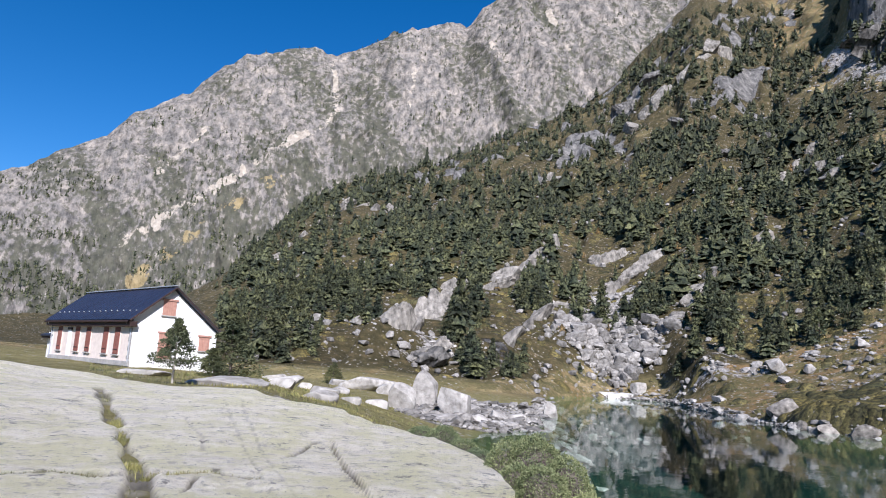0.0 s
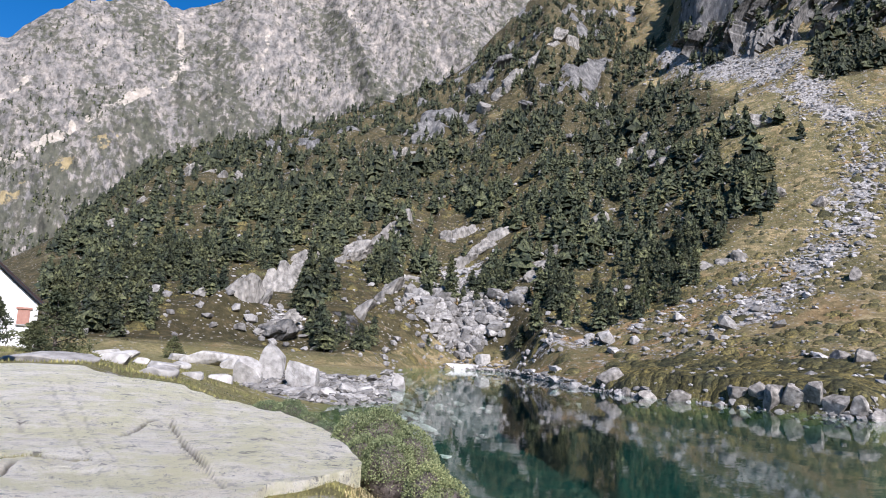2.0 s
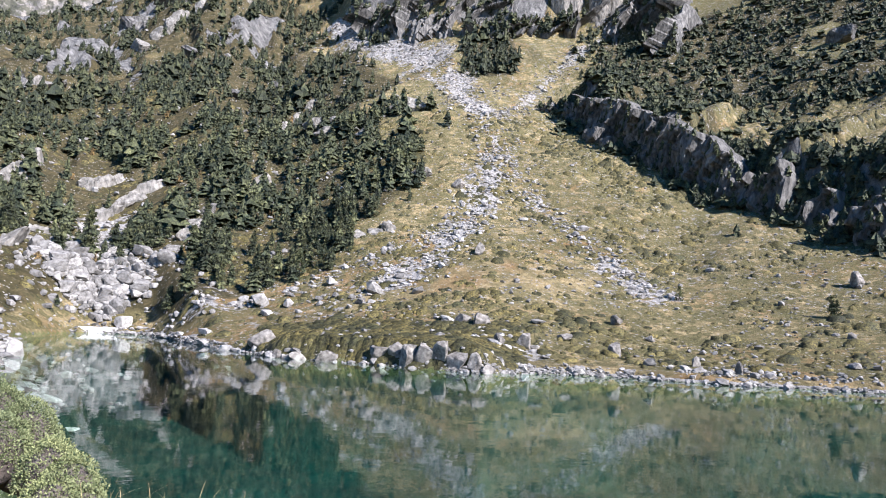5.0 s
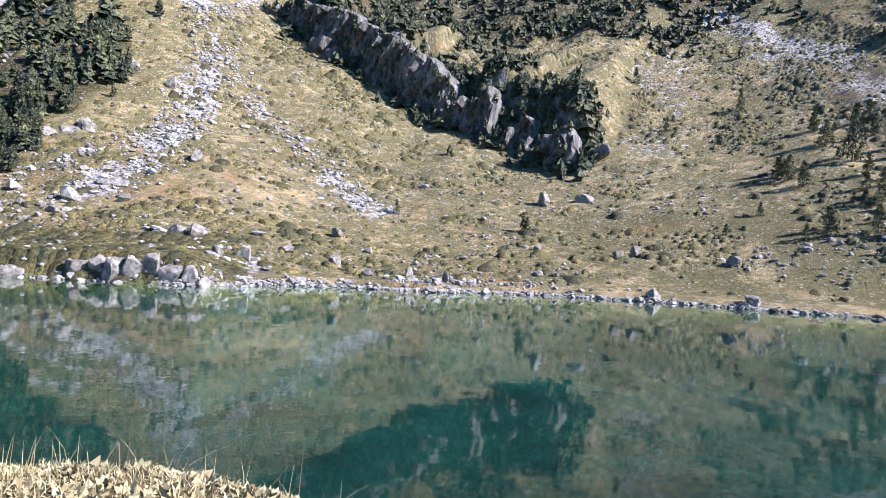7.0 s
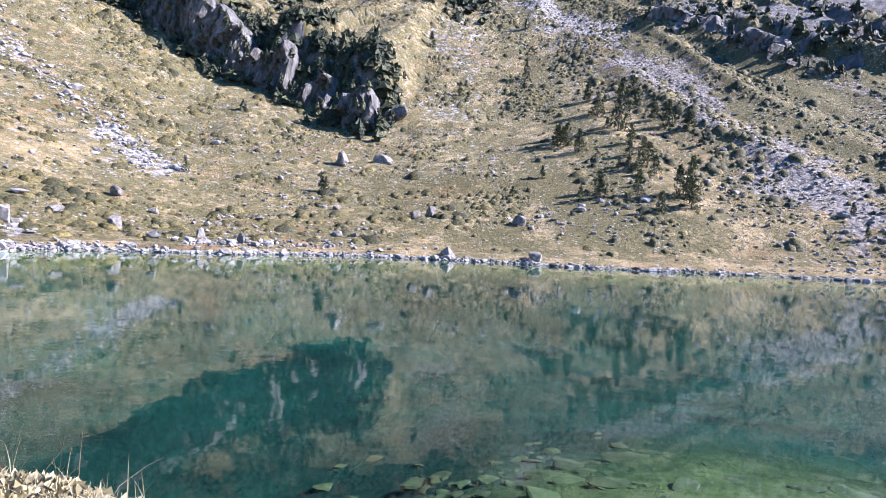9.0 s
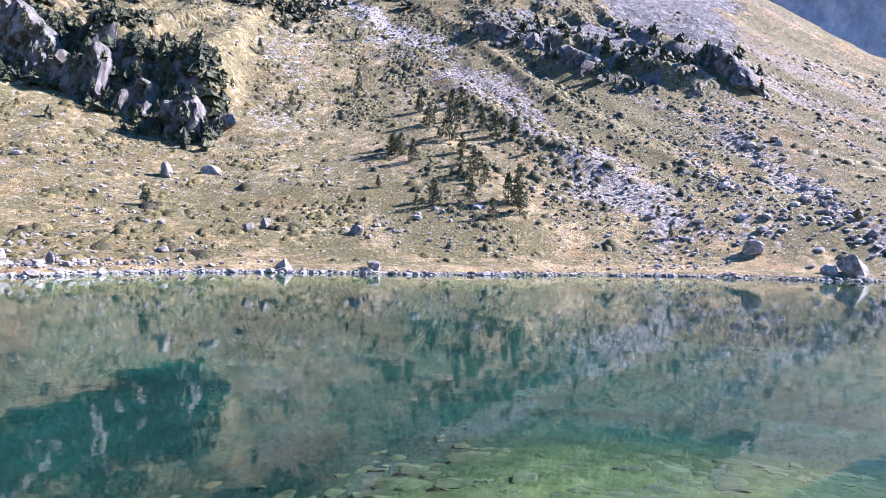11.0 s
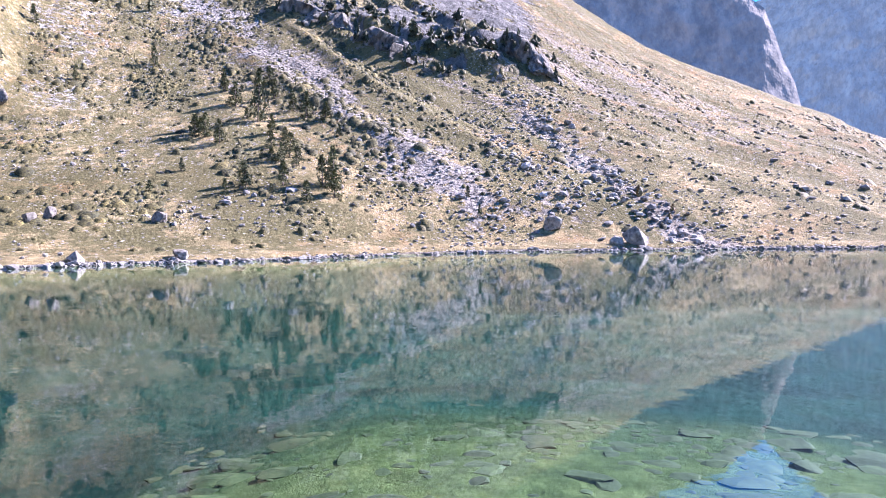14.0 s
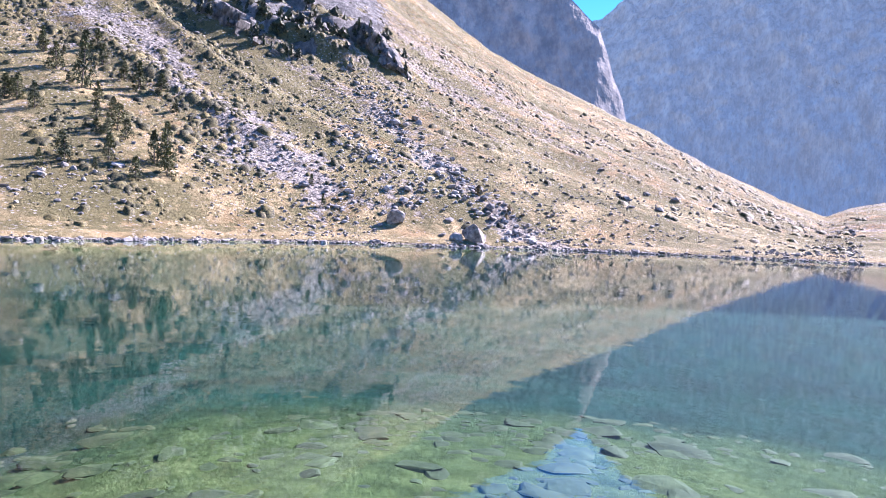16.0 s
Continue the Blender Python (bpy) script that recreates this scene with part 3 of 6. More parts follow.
def covers(az, r, x, y, z):
    """How stony, heathy, wooded, rocky and silty the ground is."""
    ds = far_shore(az)
    s = r - ds
    scree = np.zeros(x.shape)
    for pts, width in STONE_RUNS:
        scree = np.maximum(scree, near_line(x, y, pts, width * (1.5 if pts[0][0] > 75 else 1.2)) * (0.56 if pts in (STONE_RUNS[6][0], STONE_RUNS[7][0]) else 0.43 if pts[0][0] > 75 else 0.5 if width < 8 else 0.55))
    fresh = np.clip(near_line(x, y, STONE_RUNS[6][0], 14) + 0.6 * near_line(x, y, STONE_RUNS[7][0], 8), 0, 1)
    talus = smooth(92, 112, az) * smooth(15, 60, s + 30 * fbm(x, y, 40, 3, 60))
    scree = np.maximum(scree, talus * (0.34 + 0.3 * fbm(x * 0.4 - y * 0.916, (x * 0.916 + y * 0.4) * 0.08, 13, 4, 62)))
    cape = smooth(26, 28, az) * smooth(45, 43, az)
    scree = np.maximum(scree, 0.37 * smooth(17, 21, az) * smooth(42, 35, az) * smooth(170, 150, r) * smooth(4, 12, s))
    shore = smooth(-2.2, -0.5, s) * smooth(2.6, 1.2, s) * smooth(12, 16, az) * (1 - cape)
    scree = np.maximum(scree, shore * 0.7)
    spit = smooth(48, 56, r) * smooth(100, 86, r) * smooth(-6, -1, az) * smooth(13, 11, az)
    scree = np.maximum(scree, spit * 0.5)
    scree = np.maximum(scree, 0.36 * smooth(36, 44, az) * smooth(10, 60, s))
    heath = 0.475 + 0.03 * smooth(28, 34, az) * smooth(62, 52, az) + 0.04 * smooth(46, 60, az) * smooth(100, 84, az) - 0.25 * smooth(8, 2, s) * (az > 46)
    heath = heath + 0.25 * smooth(26, 29, az) * smooth(47, 43, az) * smooth(2, 5, s) * smooth(30, 20, s)
    heath = heath + 0.5 * cape * smooth(-1.5, 0, s) * smooth(7, 4, s)
    heath = heath - 0.14 * near_line(x, y, ((38.5, 135), (43, 142), (47, 150)), 16)
    streak = fbm(x * 0.4 - y * 0.916, (x * 0.916 + y * 0.4) * 0.16, 9, 4, 88)
    heath = heath + smooth(78, 92, az) * smooth(3, 20, s) * (0.05 + 0.22 * streak) + 0.2 * smooth(51, 56, az) * smooth(96, 84, az) * smooth(280, 310, r) + 0.1 * smooth(29, 34, az) * smooth(380, 400, r)
    heath = np.where(az < 14, np.where(s > 0, 0.5, 0.33), heath)
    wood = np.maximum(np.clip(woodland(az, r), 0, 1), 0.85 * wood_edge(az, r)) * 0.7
    rocky = crags(az, r, x, y)[1] * 0.75
    silt = smooth(0.25, -0.15, z)
    # how much of the painted water teal the bed takes, by depth
    deep = np.where(r > 45, smooth(-0.4, -2.6, z), smooth(-1.5, -5.0, z + 0.5 * fbm(x, y, 6, 3, 63)))
    turf = smooth(14, 11, az) * smooth(125, 100, r) * smooth(-40, -34, az) * 0.9
    return {"rust": 0.14 * smooth(108, 118, az) * smooth(30, 80, s) + 0.1 * smooth(34, 30, az) * smooth(20, 26, az) * smooth(380, 430, r) + 0.13 * smooth(17, 21, az) * smooth(42, 35, az) * smooth(180, 150, r), "old": smooth(82, 98, az) * (1 - 0.35 * fresh), "turf": turf, "scree": scree, "heath": heath, "wood": wood, "rock": rocky, "silt": silt, "deep": deep}


def wood_edge(az, r):
    """The outline of the wood on the western slope."""
    right = np.interp(r, [120, 140, 155, 168, 216, 330, 450, 544, 640], [20, 23.5, 29.5, 35, 37.5, 35, 31, 29, 27.5])
    x, y = plan(az, r)
    return smooth(2.2, -3.5, az - right + 5 * fbm(x, y, 30, 3, 73)) * smooth(4, 14, r - far_shore(az)) * smooth(-36, -31, az)


def woodland(az, r):
    """Where pines stand, from 0 to 1."""
    x, y = plan(az, r)
    main = wood_edge(az, r)
    _, dc = crest(az)
    main = main * (0.85 + 0.15 * smooth(480, 300, r)) * (0.12 + 0.88 * smooth(-0.15, 0.18, fbm(x, y, 15, 4, 70) + 0.04))
    main = main * (1 - 0.5 * smooth(-10, -6, az) * smooth(24, 18, az) * smooth(180, 160, r)) * (1 - near_line(x, y, ((14.2, 206), (13.0, 182), (12.4, 168), (16.5, 170)), 13))
    main = main * (1 - smooth(-14, -19, az)) * (1 - 0.5 * smooth(2, -5, az) * smooth(190, 160, r))
    main = main * smooth(5, -8, r - dc)
    xl = np.interp(y, BAND_Y, BAND_X) + 4
    band = smooth(50, 62, y) * smooth(196, 180, y) * smooth(2, 8, x - xl) * smooth(34, 18, x - xl)
    high = smooth(50, 54, az) * smooth(92, 82, az) * smooth(255, 285, r) * 0.9 * smooth(-0.3, 0.1, fbm(x, y, 40, 3, 71))
    firs = smooth(40.2, 41.4, az) * smooth(46, 44.6, az) * smooth(318, 326, r) * smooth(385, 360, r)
    tops = smooth(30, 34, az) * smooth(54, 50, az) * smooth(384, 394, r) * smooth(-0.4, -0.05, fbm(x, y, 30, 3, 72))
    east = smooth(94, 97, az) * smooth(118, 114, az) * smooth(232, 240, r + tab(az, (95, -25), (100, -8), (105, 4), (110, 10), (118, -4))) * smooth(275, 255, r) * 0.5
    return np.maximum.reduce([main, band * 0.9, high, firs, tops, east])


fine = np.arange(-42, 162.01, 0.29)
coarse = np.arange(164, 316.1, 4.0)
azs = np.concatenate([fine, coarse])
radii = np.concatenate([[0.02], np.geomspace(0.4, 20, 46), np.arange(21, 76, 1.2), np.arange(76, 160, 0.7), np.geomspace(160.5, 660, 190), np.geomspace(680, 4200, 26)])
AZ, RR = np.meshgrid(azs, radii, indexing="ij")
AW = np.where(AZ > 210, AZ - 360, AZ)
GX, GY = plan(AZ, RR)
GZ = height(AW, RR)
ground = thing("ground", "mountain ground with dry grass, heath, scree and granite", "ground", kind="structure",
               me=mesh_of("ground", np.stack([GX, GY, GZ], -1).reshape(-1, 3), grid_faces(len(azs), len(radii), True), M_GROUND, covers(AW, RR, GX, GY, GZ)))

# ------------------------------------------------------------------ the lake
wa = np.arange(-6, 176.1, 0.5)
wr = np.array([1.0, 6, 14, 30, 60, 100, 170, 230])
WA, WR = np.meshgrid(wa, wr, indexing="ij")
wx, wy = plan(WA, WR)
keep = far_shore(WA) + 4
WR = np.minimum(WR, keep)
wx, wy = plan(WA, WR)
water = thing("water", "clear green mountain lake with gentle ripples", "lake", kind="structure",
              me=mesh_of("water", np.stack([wx, wy, wx * 0], -1).reshape(-1, 3), grid_faces(len(wa), len(wr)), M_WATER))


# ------------------------------------------------------------------ mountains behind
def mountain(name, label, lo, hi, step, near, far, skyline, material, seed, relief, extra):
    """A rock wall that rises from a hidden foot to its crest, with gullies and ribs."""
    a = np.arange(lo, hi + 0.01, step)
    v = np.linspace(0, 1, 140)
    A, V = np.meshgrid(a, v, indexing="ij")
    el = tab(A, *skyline)
    dist = near + (far - near) * V ** 0.85
    zc = 5 + far * np.tan(np.radians(el))
    z = zc * V ** 1.08
    u = A * np.radians(1) * far
    lean = u + 0.35 * z
    rib = 0.8 * fbm(u, z * 0.6, 320, 5, seed) + 0.8 * fbm(lean, z * 0.22, 120, 5, seed + 9, True) + 0.35 * fbm(lean, z * 0.45, 42, 4, seed + 7, True) + 0.3 * fbm(u, z, 20, 3, seed + 8)
    fade = smooth(1.0, 0.93, V)
    dist = dist - relief * rib * (0.25 + 0.75 * fade)
    z = z + fade * 0.22 * relief * fbm(u, z, 70, 4, seed + 5) + (1 - fade) * zc * 0.012 * fbm(u, u * 0, 40, 4, seed + 3, True)
    x, y = plan(A, dist)
    return thing(name, label, "mountain", kind="structure",
                 me=mesh_of(name, np.stack([x, y, z], -1).reshape(-1, 3), grid_faces(len(a), len(v)), material, {"across": u, "up": z, **extra(A, V, el * V, x, y, z)}))


def west_cover(A, V, el, x, y, z):
    lower = smooth(0.75, 0.15, V)
    wig = A + 0.25 * fbm(A, el, 2.0, 3, 91)
    chute = np.zeros(A.shape)
    for p, q, w in (((-10.5, 23.2), (-9.7, 17.4), 0.45), ((-9.7, 17.4), (-11.2, 15.4), 0.5), ((-11.2, 15.4), (-18.6, 9.6), 0.6), ((-18.6, 9.6), (-25, 5.8), 0.7), ((-3.4, 21.7), (-3.6, 17.5), 0.5),
                    ((3.2, 23.3), (5.6, 19.5), 0.5), ((-20, 15), (-23, 11), 0.6), ((8, 27), (10, 22), 0.5)):
        chute = np.maximum(chute, near_row(wig, el, p, q, w * 1.1))
    meadow = 0.9 * near_row(A, el, (-13, 11.5), (-24, 3.5), 1.1)
    green = 0.2 * fbm(wig + 0.5 * el, el * 0.5, 1.9, 6, 90) + 0.10 * lower + 0.36
    return {"green": green, "meadow": 0.45 * meadow + 0.2 * smooth(0.3, 0.1, V), "debris": 0.45 * chute + 0.3 * smooth(0.15, 0.4, fbm(wig + 0.15 * el, el * 0.3, 1.3, 4, 94))}


def near_row(A, el, p, q, width):
    dx, dy = q[0] - p[0], q[1] - p[1]
    t = np.clip(((A - p[0]) * dx + (el - p[1]) * dy) / (dx * dx + dy * dy), 0, 1)
    return smooth(width, width * 0.3, np.hypot(A - p[0] - t * dx, el - p[1] - t * dy))


west_ridge = mountain("backdrop_west_ridge", "pale grey granite ridge with dark growth in its gullies", -46, 40, 0.19, 720, 1500,
         ((-46, 6), (-33.4, 11.5), (-31.8, 12.1), (-29.5, 13.9), (-27, 15.2), (-25.6, 17.0), (-23.4, 18.5), (-21.4, 19.5), (-19.9, 21.3), (-17.4, 23.1),
          (-14.7, 23.8), (-11.9, 24.4), (-10, 24.1), (-8.1, 24.7), (-5.3, 26.2), (-3.3, 26.8), (-0.4, 27.3), (0.9, 27.0), (2.1, 28.4), (5, 30.2),
          (10, 31.5), (14, 31), (16.2, 29.7), (19, 29.3), (22, 29.2), (24, 29.6), (26.5, 30.6), (27.6, 29.0), (30, 26), (40, 20)),
         M_WALL_ROCK, 100, 32, west_cover)
mountain("backdrop_crag", "shaded grey crag behind the talus shoulder, with an added haze glow", 110, 136.4, 0.1, 425, 520,
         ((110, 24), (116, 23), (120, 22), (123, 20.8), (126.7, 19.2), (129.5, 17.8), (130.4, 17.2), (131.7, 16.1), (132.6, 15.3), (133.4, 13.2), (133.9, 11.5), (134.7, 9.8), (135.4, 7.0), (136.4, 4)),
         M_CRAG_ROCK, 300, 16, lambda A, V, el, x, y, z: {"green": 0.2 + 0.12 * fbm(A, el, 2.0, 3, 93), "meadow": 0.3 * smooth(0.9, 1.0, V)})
mountain("backdrop_east_cirque", "shaded cirque wall beyond the lake, blue-grey from an added haze glow", 122, 182, 0.3, 800, 1500,
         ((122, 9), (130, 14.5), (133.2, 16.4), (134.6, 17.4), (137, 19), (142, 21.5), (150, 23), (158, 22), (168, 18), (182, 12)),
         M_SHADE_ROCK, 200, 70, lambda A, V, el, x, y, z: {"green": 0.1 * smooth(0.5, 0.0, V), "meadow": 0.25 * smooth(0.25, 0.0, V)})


# ------------------------------------------------------------------ the worn granite slab at the lookout
def slab_edge(az):
    return tab(az, (-60, 26), (-33, 42), (-27, 40), (-24, 34), (-20, 30), (-15, 28.5), (-12, 26), (-10, 23), (-3.5, 17), (2, 13.2), (3.6, 12.2), (5.4, 10.5), (6.7, 9.4), (7.2, 8.9))


def slab_front(az):
    return tab(az, (-60, 1.2), (-8, 1.2), (-4, 5.5), (0, 7.4), (3, 7.8), (6.4, 8.6), (7.2, 8.85))


CRACKS = (  # bearing and distance along the crack, width, depth
    (((-25.1, 21.5), (-24.3, 16.8), (-23.3, 12.8), (-22.1, 10.2), (-21.5, 8.5), (-21, 6)), 0.2, 0.10),
    (((-7.6, 12.0), (-6.4, 9.6), (-5.0, 8.6), (-3.2, 7.4)), 0.05, 0.07),
    (((-16.2, 19.0), (-15.1, 13.0), (-13.2, 9.5), (-11, 7.5)), 0.03, 0.02),
    (((-15.0, 19.0), (-13.9, 13.0), (-11.9, 9.5), (-9, 7.5)), 0.025, 0.015),
    (((-11.5, 10.5), (-9.0, 12.0), (-7.7, 12.2)), 0.05, 0.05),
    (((-31, 9.2), (-27.1, 9.3), (-23.8, 9.0), (-20.4, 9.1), (-16.4, 9.3), (-13, 8.9)), 0.09, 0.09),
    (((-17.4, 9.0), (-18.4, 8.1)), 0.06, 0.06),
    (((-34, 15.5), (-29, 15.2), (-25, 15.8)), 0.05, 0.03),
    (((-19, 15), (-17.5, 12), (-17.3, 11)), 0.05, 0.03),
)


def line_distance(x, y, pts):
    best = np.full(x.shape, 1e9)
    p = [plan(a, r) for a, r in pts]
    for (x0, y0), (x1, y1) in zip(p, p[1:]):
        dx, dy = x1 - x0, y1 - y0
        t = np.clip(((x - x0) * dx + (y - y0) * dy) / (dx * dx + dy * dy), 0, 1)
        best = np.minimum(best, np.hypot(x - x0 - t * dx, y - y0 - t * dy))
    return best


def granite_slab():
    a = np.arange(-41, 7.2, 0.2)
    v = np.linspace(0, 1, 345)
    A, V = np.meshgrid(a, v, indexing="ij")
    lo, hi = slab_front(A), slab_edge(A)
    R = lo * (hi / lo) ** V
    R = np.minimum(R + 0.25 * fbm(A, A * 0, 2.2, 3, 33) * smooth(0.8, 1.0, V), hi + 0.4)
    x, y = plan(A, R)
    z = np.maximum(height(A, R), np.where(A > -12, 3.44, 0)) + 0.1 + 0.06 * fbm(x, y, 2.6, 5, 30) + 0.014 * fbm(x * 0.4 + y, y - x * 0.4, 0.35, 3, 31)
    # sheets a few centimetres thick that have flaked away
    z = z + 0.03 * smooth(0.02, 0.06, fbm(x, y, 5.5, 4, 35)) - 0.025 * smooth(0.12, 0.15, fbm(x, y, 3.2, 4, 36))
    wig = 0.03 * fbm(x, y, 0.8, 3, 37)
    crack = np.zeros(x.shape)
    for pts, width, depth in CRACKS:
        d = line_distance(x, y, pts) + wig
        d = d + (0.9 * width * fbm(x, y, 1.3, 3, 38) if width > 0.08 else 0)
        k = smooth(width * 0.8, width * 0.35, np.abs(d)) * (0.6 + 0.4 * smooth(-0.35, 0.1, fbm(x, y, 0.9, 3, 39)))
        z = z - depth * k
        crack = np.maximum(crack, k * (0.9 if depth > 0.04 else 0.3))
    z = z - 0.22 * smooth(0.965, 1.0, V) ** 2 - 0.25 * smooth(0.02, 0.0, V)
    z = np.where(V >= 1.0, z - 1.5, z)
    return thing("rock_slab", "broad pale granite slab, glacier-worn, cracked and lichened", "rock",
                 me=mesh_of("rock_slab", np.stack([x, y, z], -1).reshape(-1, 3), grid_faces(len(a), len(v)), M_GRANITE, {"crack": crack}))


granite_slab()
# ------------------------------------------------------------------ rocks
def ico(level):
    bm = bmesh.new()
    bmesh.ops.create_icosphere(bm, subdivisions=level, radius=1.0)
    v = np.array([p.co[:] for p in bm.verts])
    f = np.array([[p.index for p in t.verts] for t in bm.faces])
    bm.free()
    return v, f


ICO = {k: ico(k) for k in (1, 2, 3, 4, 5)}


def rock_shape(rng, level, cuts=11, rough=0.06, tight=(0.62, 0.95), ribs=0.0, blocky=True):
    """A block with broken planes: a ball cut by random planes, worn and pitted. The shape is about 2 across."""
    v, f = ICO[level]
    v = v.copy() * 1.15
    faces6 = np.concatenate([np.eye(3), -np.eye(3)]) if blocky else np.zeros((0, 3))
    for k in range(cuts):
        n = rng.normal(size=3)
        if k < len(faces6):
            n = faces6[k] + rng.normal(0, 0.4, 3)
        n /= np.linalg.norm(n)
        d = rng.uniform(*tight) + (0.12 if k >= len(faces6) > 0 else 0)
        over = np.clip(v @ n - d, 0, None)
        v = v - over[:, None] * n * 0.94
    if ribs:
        o = rng.uniform(-50, 50, 2)
        k = fbm(v[:, 0] * 1.0 + v[:, 1] * 0.8 + o[0], v[:, 2] * 0.35 + o[1], 0.45, 3, 9, True) * ribs
        v = v * (1 + k[:, None] * np.array([1, 1, 0.5]))
    if rough:
        o = rng.uniform(-50, 50, 3)
        k = fbm(v[:, 0] + v[:, 2] * 0.7 + o[0], v[:, 1] - v[:, 2] * 0.5 + o[1], 0.8, 4, 5) * rough
        v = v * (1 + k[:, None])
    return v, f


ROCK_MESHES = {}
rock_rng = np.random.default_rng(4)
for level, count in ((3, 7), (4, 5)):
    ROCK_MESHES[level] = [mesh_of("boulder", *rock_shape(rock_rng, level, 13, 0.05, (0.5, 0.82)), M_BOULDER, flat=True) for _ in range(count)]
ROUND_MESH = mesh_of("rock", *rock_shape(rock_rng, 4, 9, 0.07, (0.66, 0.92), blocky=False), M_BOULDER)
CRAG_MESHES = [mesh_of("outcrop", *rock_shape(rock_rng, 4, 14, 0.12, (0.5, 0.8), 0.2), M_CRAG, flat=True) for _ in range(6)]

SHORE_MESHES = [mesh_of("boulder", *rock_shape(rock_rng, 3, 14, 0.1, (0.45, 0.8)), M_SHORE, flat=True) for _ in range(6)]
PALE_MESHES = [mesh_of("outcrop", *rock_shape(rock_rng, 4, 14, 0.12, (0.5, 0.8), 0.2), M_PALE, flat=True) for _ in range(5)]


def put_rock(name, label, category, group, az, r, w, d, h, meshes, rng, sink=0.22, turn=None, tilt=12, z=None):
    """A rock w wide, d deep and h high, part of it in the ground, at a bearing and distance."""
    x, y = plan(az, r)
    g = float(ground_z(x, y)[0]) if z is None else z
    rz = -az + (rng.uniform(-40, 40) if turn is None else turn)
    hh = h / (1 - sink) / 2
    m = pose(x, y, g - 2 * hh * sink + hh, rng.uniform(-tilt, tilt), rng.uniform(-tilt, tilt), rz) @ Matrix.Diagonal((w / 2, d / 2, hh, 1))
    ob = thing(name, label, category, group, me=meshes[rng.integers(len(meshes))])
    ob.matrix_world = m
    return ob


rng = np.random.default_rng(12)
for az, r, w, d, h in ((-2.4, 62.5, 3.0, 2.6, 2.3), (-0.7, 71, 3.2, 2.8, 3.2), (1.8, 66, 3.9, 2.9, 2.8)):
    put_rock("boulder", "large pale granite boulder on the stony spit", "boulder", "boulders on the spit", az, r, w, d, h, ROCK_MESHES[4], rng)
for az, r, w, d, h in ((-5.4, 88, 6.4, 4.5, 1.7), (-7.6, 92, 3.4, 2.6, 1.0), (-3.6, 84, 3.6, 3, 1.4), (9.2, 79, 2.2, 1.3, 2.1), (11.6, 82, 3.0, 1.6, 0.7), (13.2, 84, 2.4, 1.5, 0.5),
                       (16.1, 158, 4.0, 3.0, 2.4), (5.2, 64, 2.0, 1.5, 0.8), (6.8, 66, 1.8, 1.6, 0.9), (3.6, 61, 1.6, 1.2, 0.6), (-8.6, 46, 2.2, 1.5, 0.7), (-12.0, 50, 2.8, 1.8, 0.6)):
    put_rock("boulder", "weathered granite rock by the lake outlet", "boulder", "rocks by the outlet", az, r, w, d, h, [ROUND_MESH] + ROCK_MESHES[3], rng, 0.33)
for az, r, w, d, h in ((27.5, 92, 2.4, 2, 1.2), (29.2, 90.5, 3.4, 2.2, 1.2), (31.2, 89, 4.2, 2.5, 1.5), (35.6, 86.2, 3.4, 2, 1.7), (38.0, 84, 3.4, 2.4, 2.6), (39.2, 83.5, 2.8, 2, 2.9),
                       (40.4, 83, 3.0, 2, 3.4), (41.9, 82, 3.4, 2, 2.2), (43.2, 81.3, 2.2, 2, 2.0), (36.9, 85.2, 2.6, 2, 1.8), (26.4, 100, 4.6, 2, 3.0), (44.4, 81, 2.0, 1.6, 1.4)):
    put_rock("boulder", "grey shore rock of the heath-topped headland", "boulder", "rocks of the headland", az, r, w, d, h * 0.85, SHORE_MESHES, rng, 0.34, tilt=26)
for az, r, w, h in ((71.1, 167, 4.0, 3.2), (74.5, 168, 5.0, 2.2), (77.3, 126, 2.4, 2.0), (80.0, 101, 2.4, 1.6), (54.4, 106, 2.0, 2.4), (63.4, 99.5, 1.4, 1.7), (43.3, 158, 2.6, 3.2), (41.3, 205, 4.0, 3.4),
                    (54.4, 126, 3.0, 1.6), (33.7, 129, 2.4, 1.4), (50.5, 111, 3.2, 1.0), (60.4, 104, 1.6, 1.6), (116.8, 132, 5.0, 2.4), (85.9, 124, 3.0, 2.0), (123.4, 126.5, 4.4, 3.6), (121.9, 125, 3.0, 1.6),
                    (87.3, 101, 2.6, 1.3), (47.2, 103, 2.8, 2.6), (45.2, 101, 2.2, 1.6), (43.6, 112, 3.4, 2.2), (42.3, 114, 3.0, 1.6), (78.6, 128, 2.2, 2.4), (70.8, 130, 1.6, 1.2), (57.0, 118, 1.8, 1.0)):
    put_rock("boulder", "single grey boulder on the grassy bank", "boulder", "boulders on the far bank", az, r, w, w * 0.8, h, SHORE_MESHES, rng, 0.3, tilt=20)

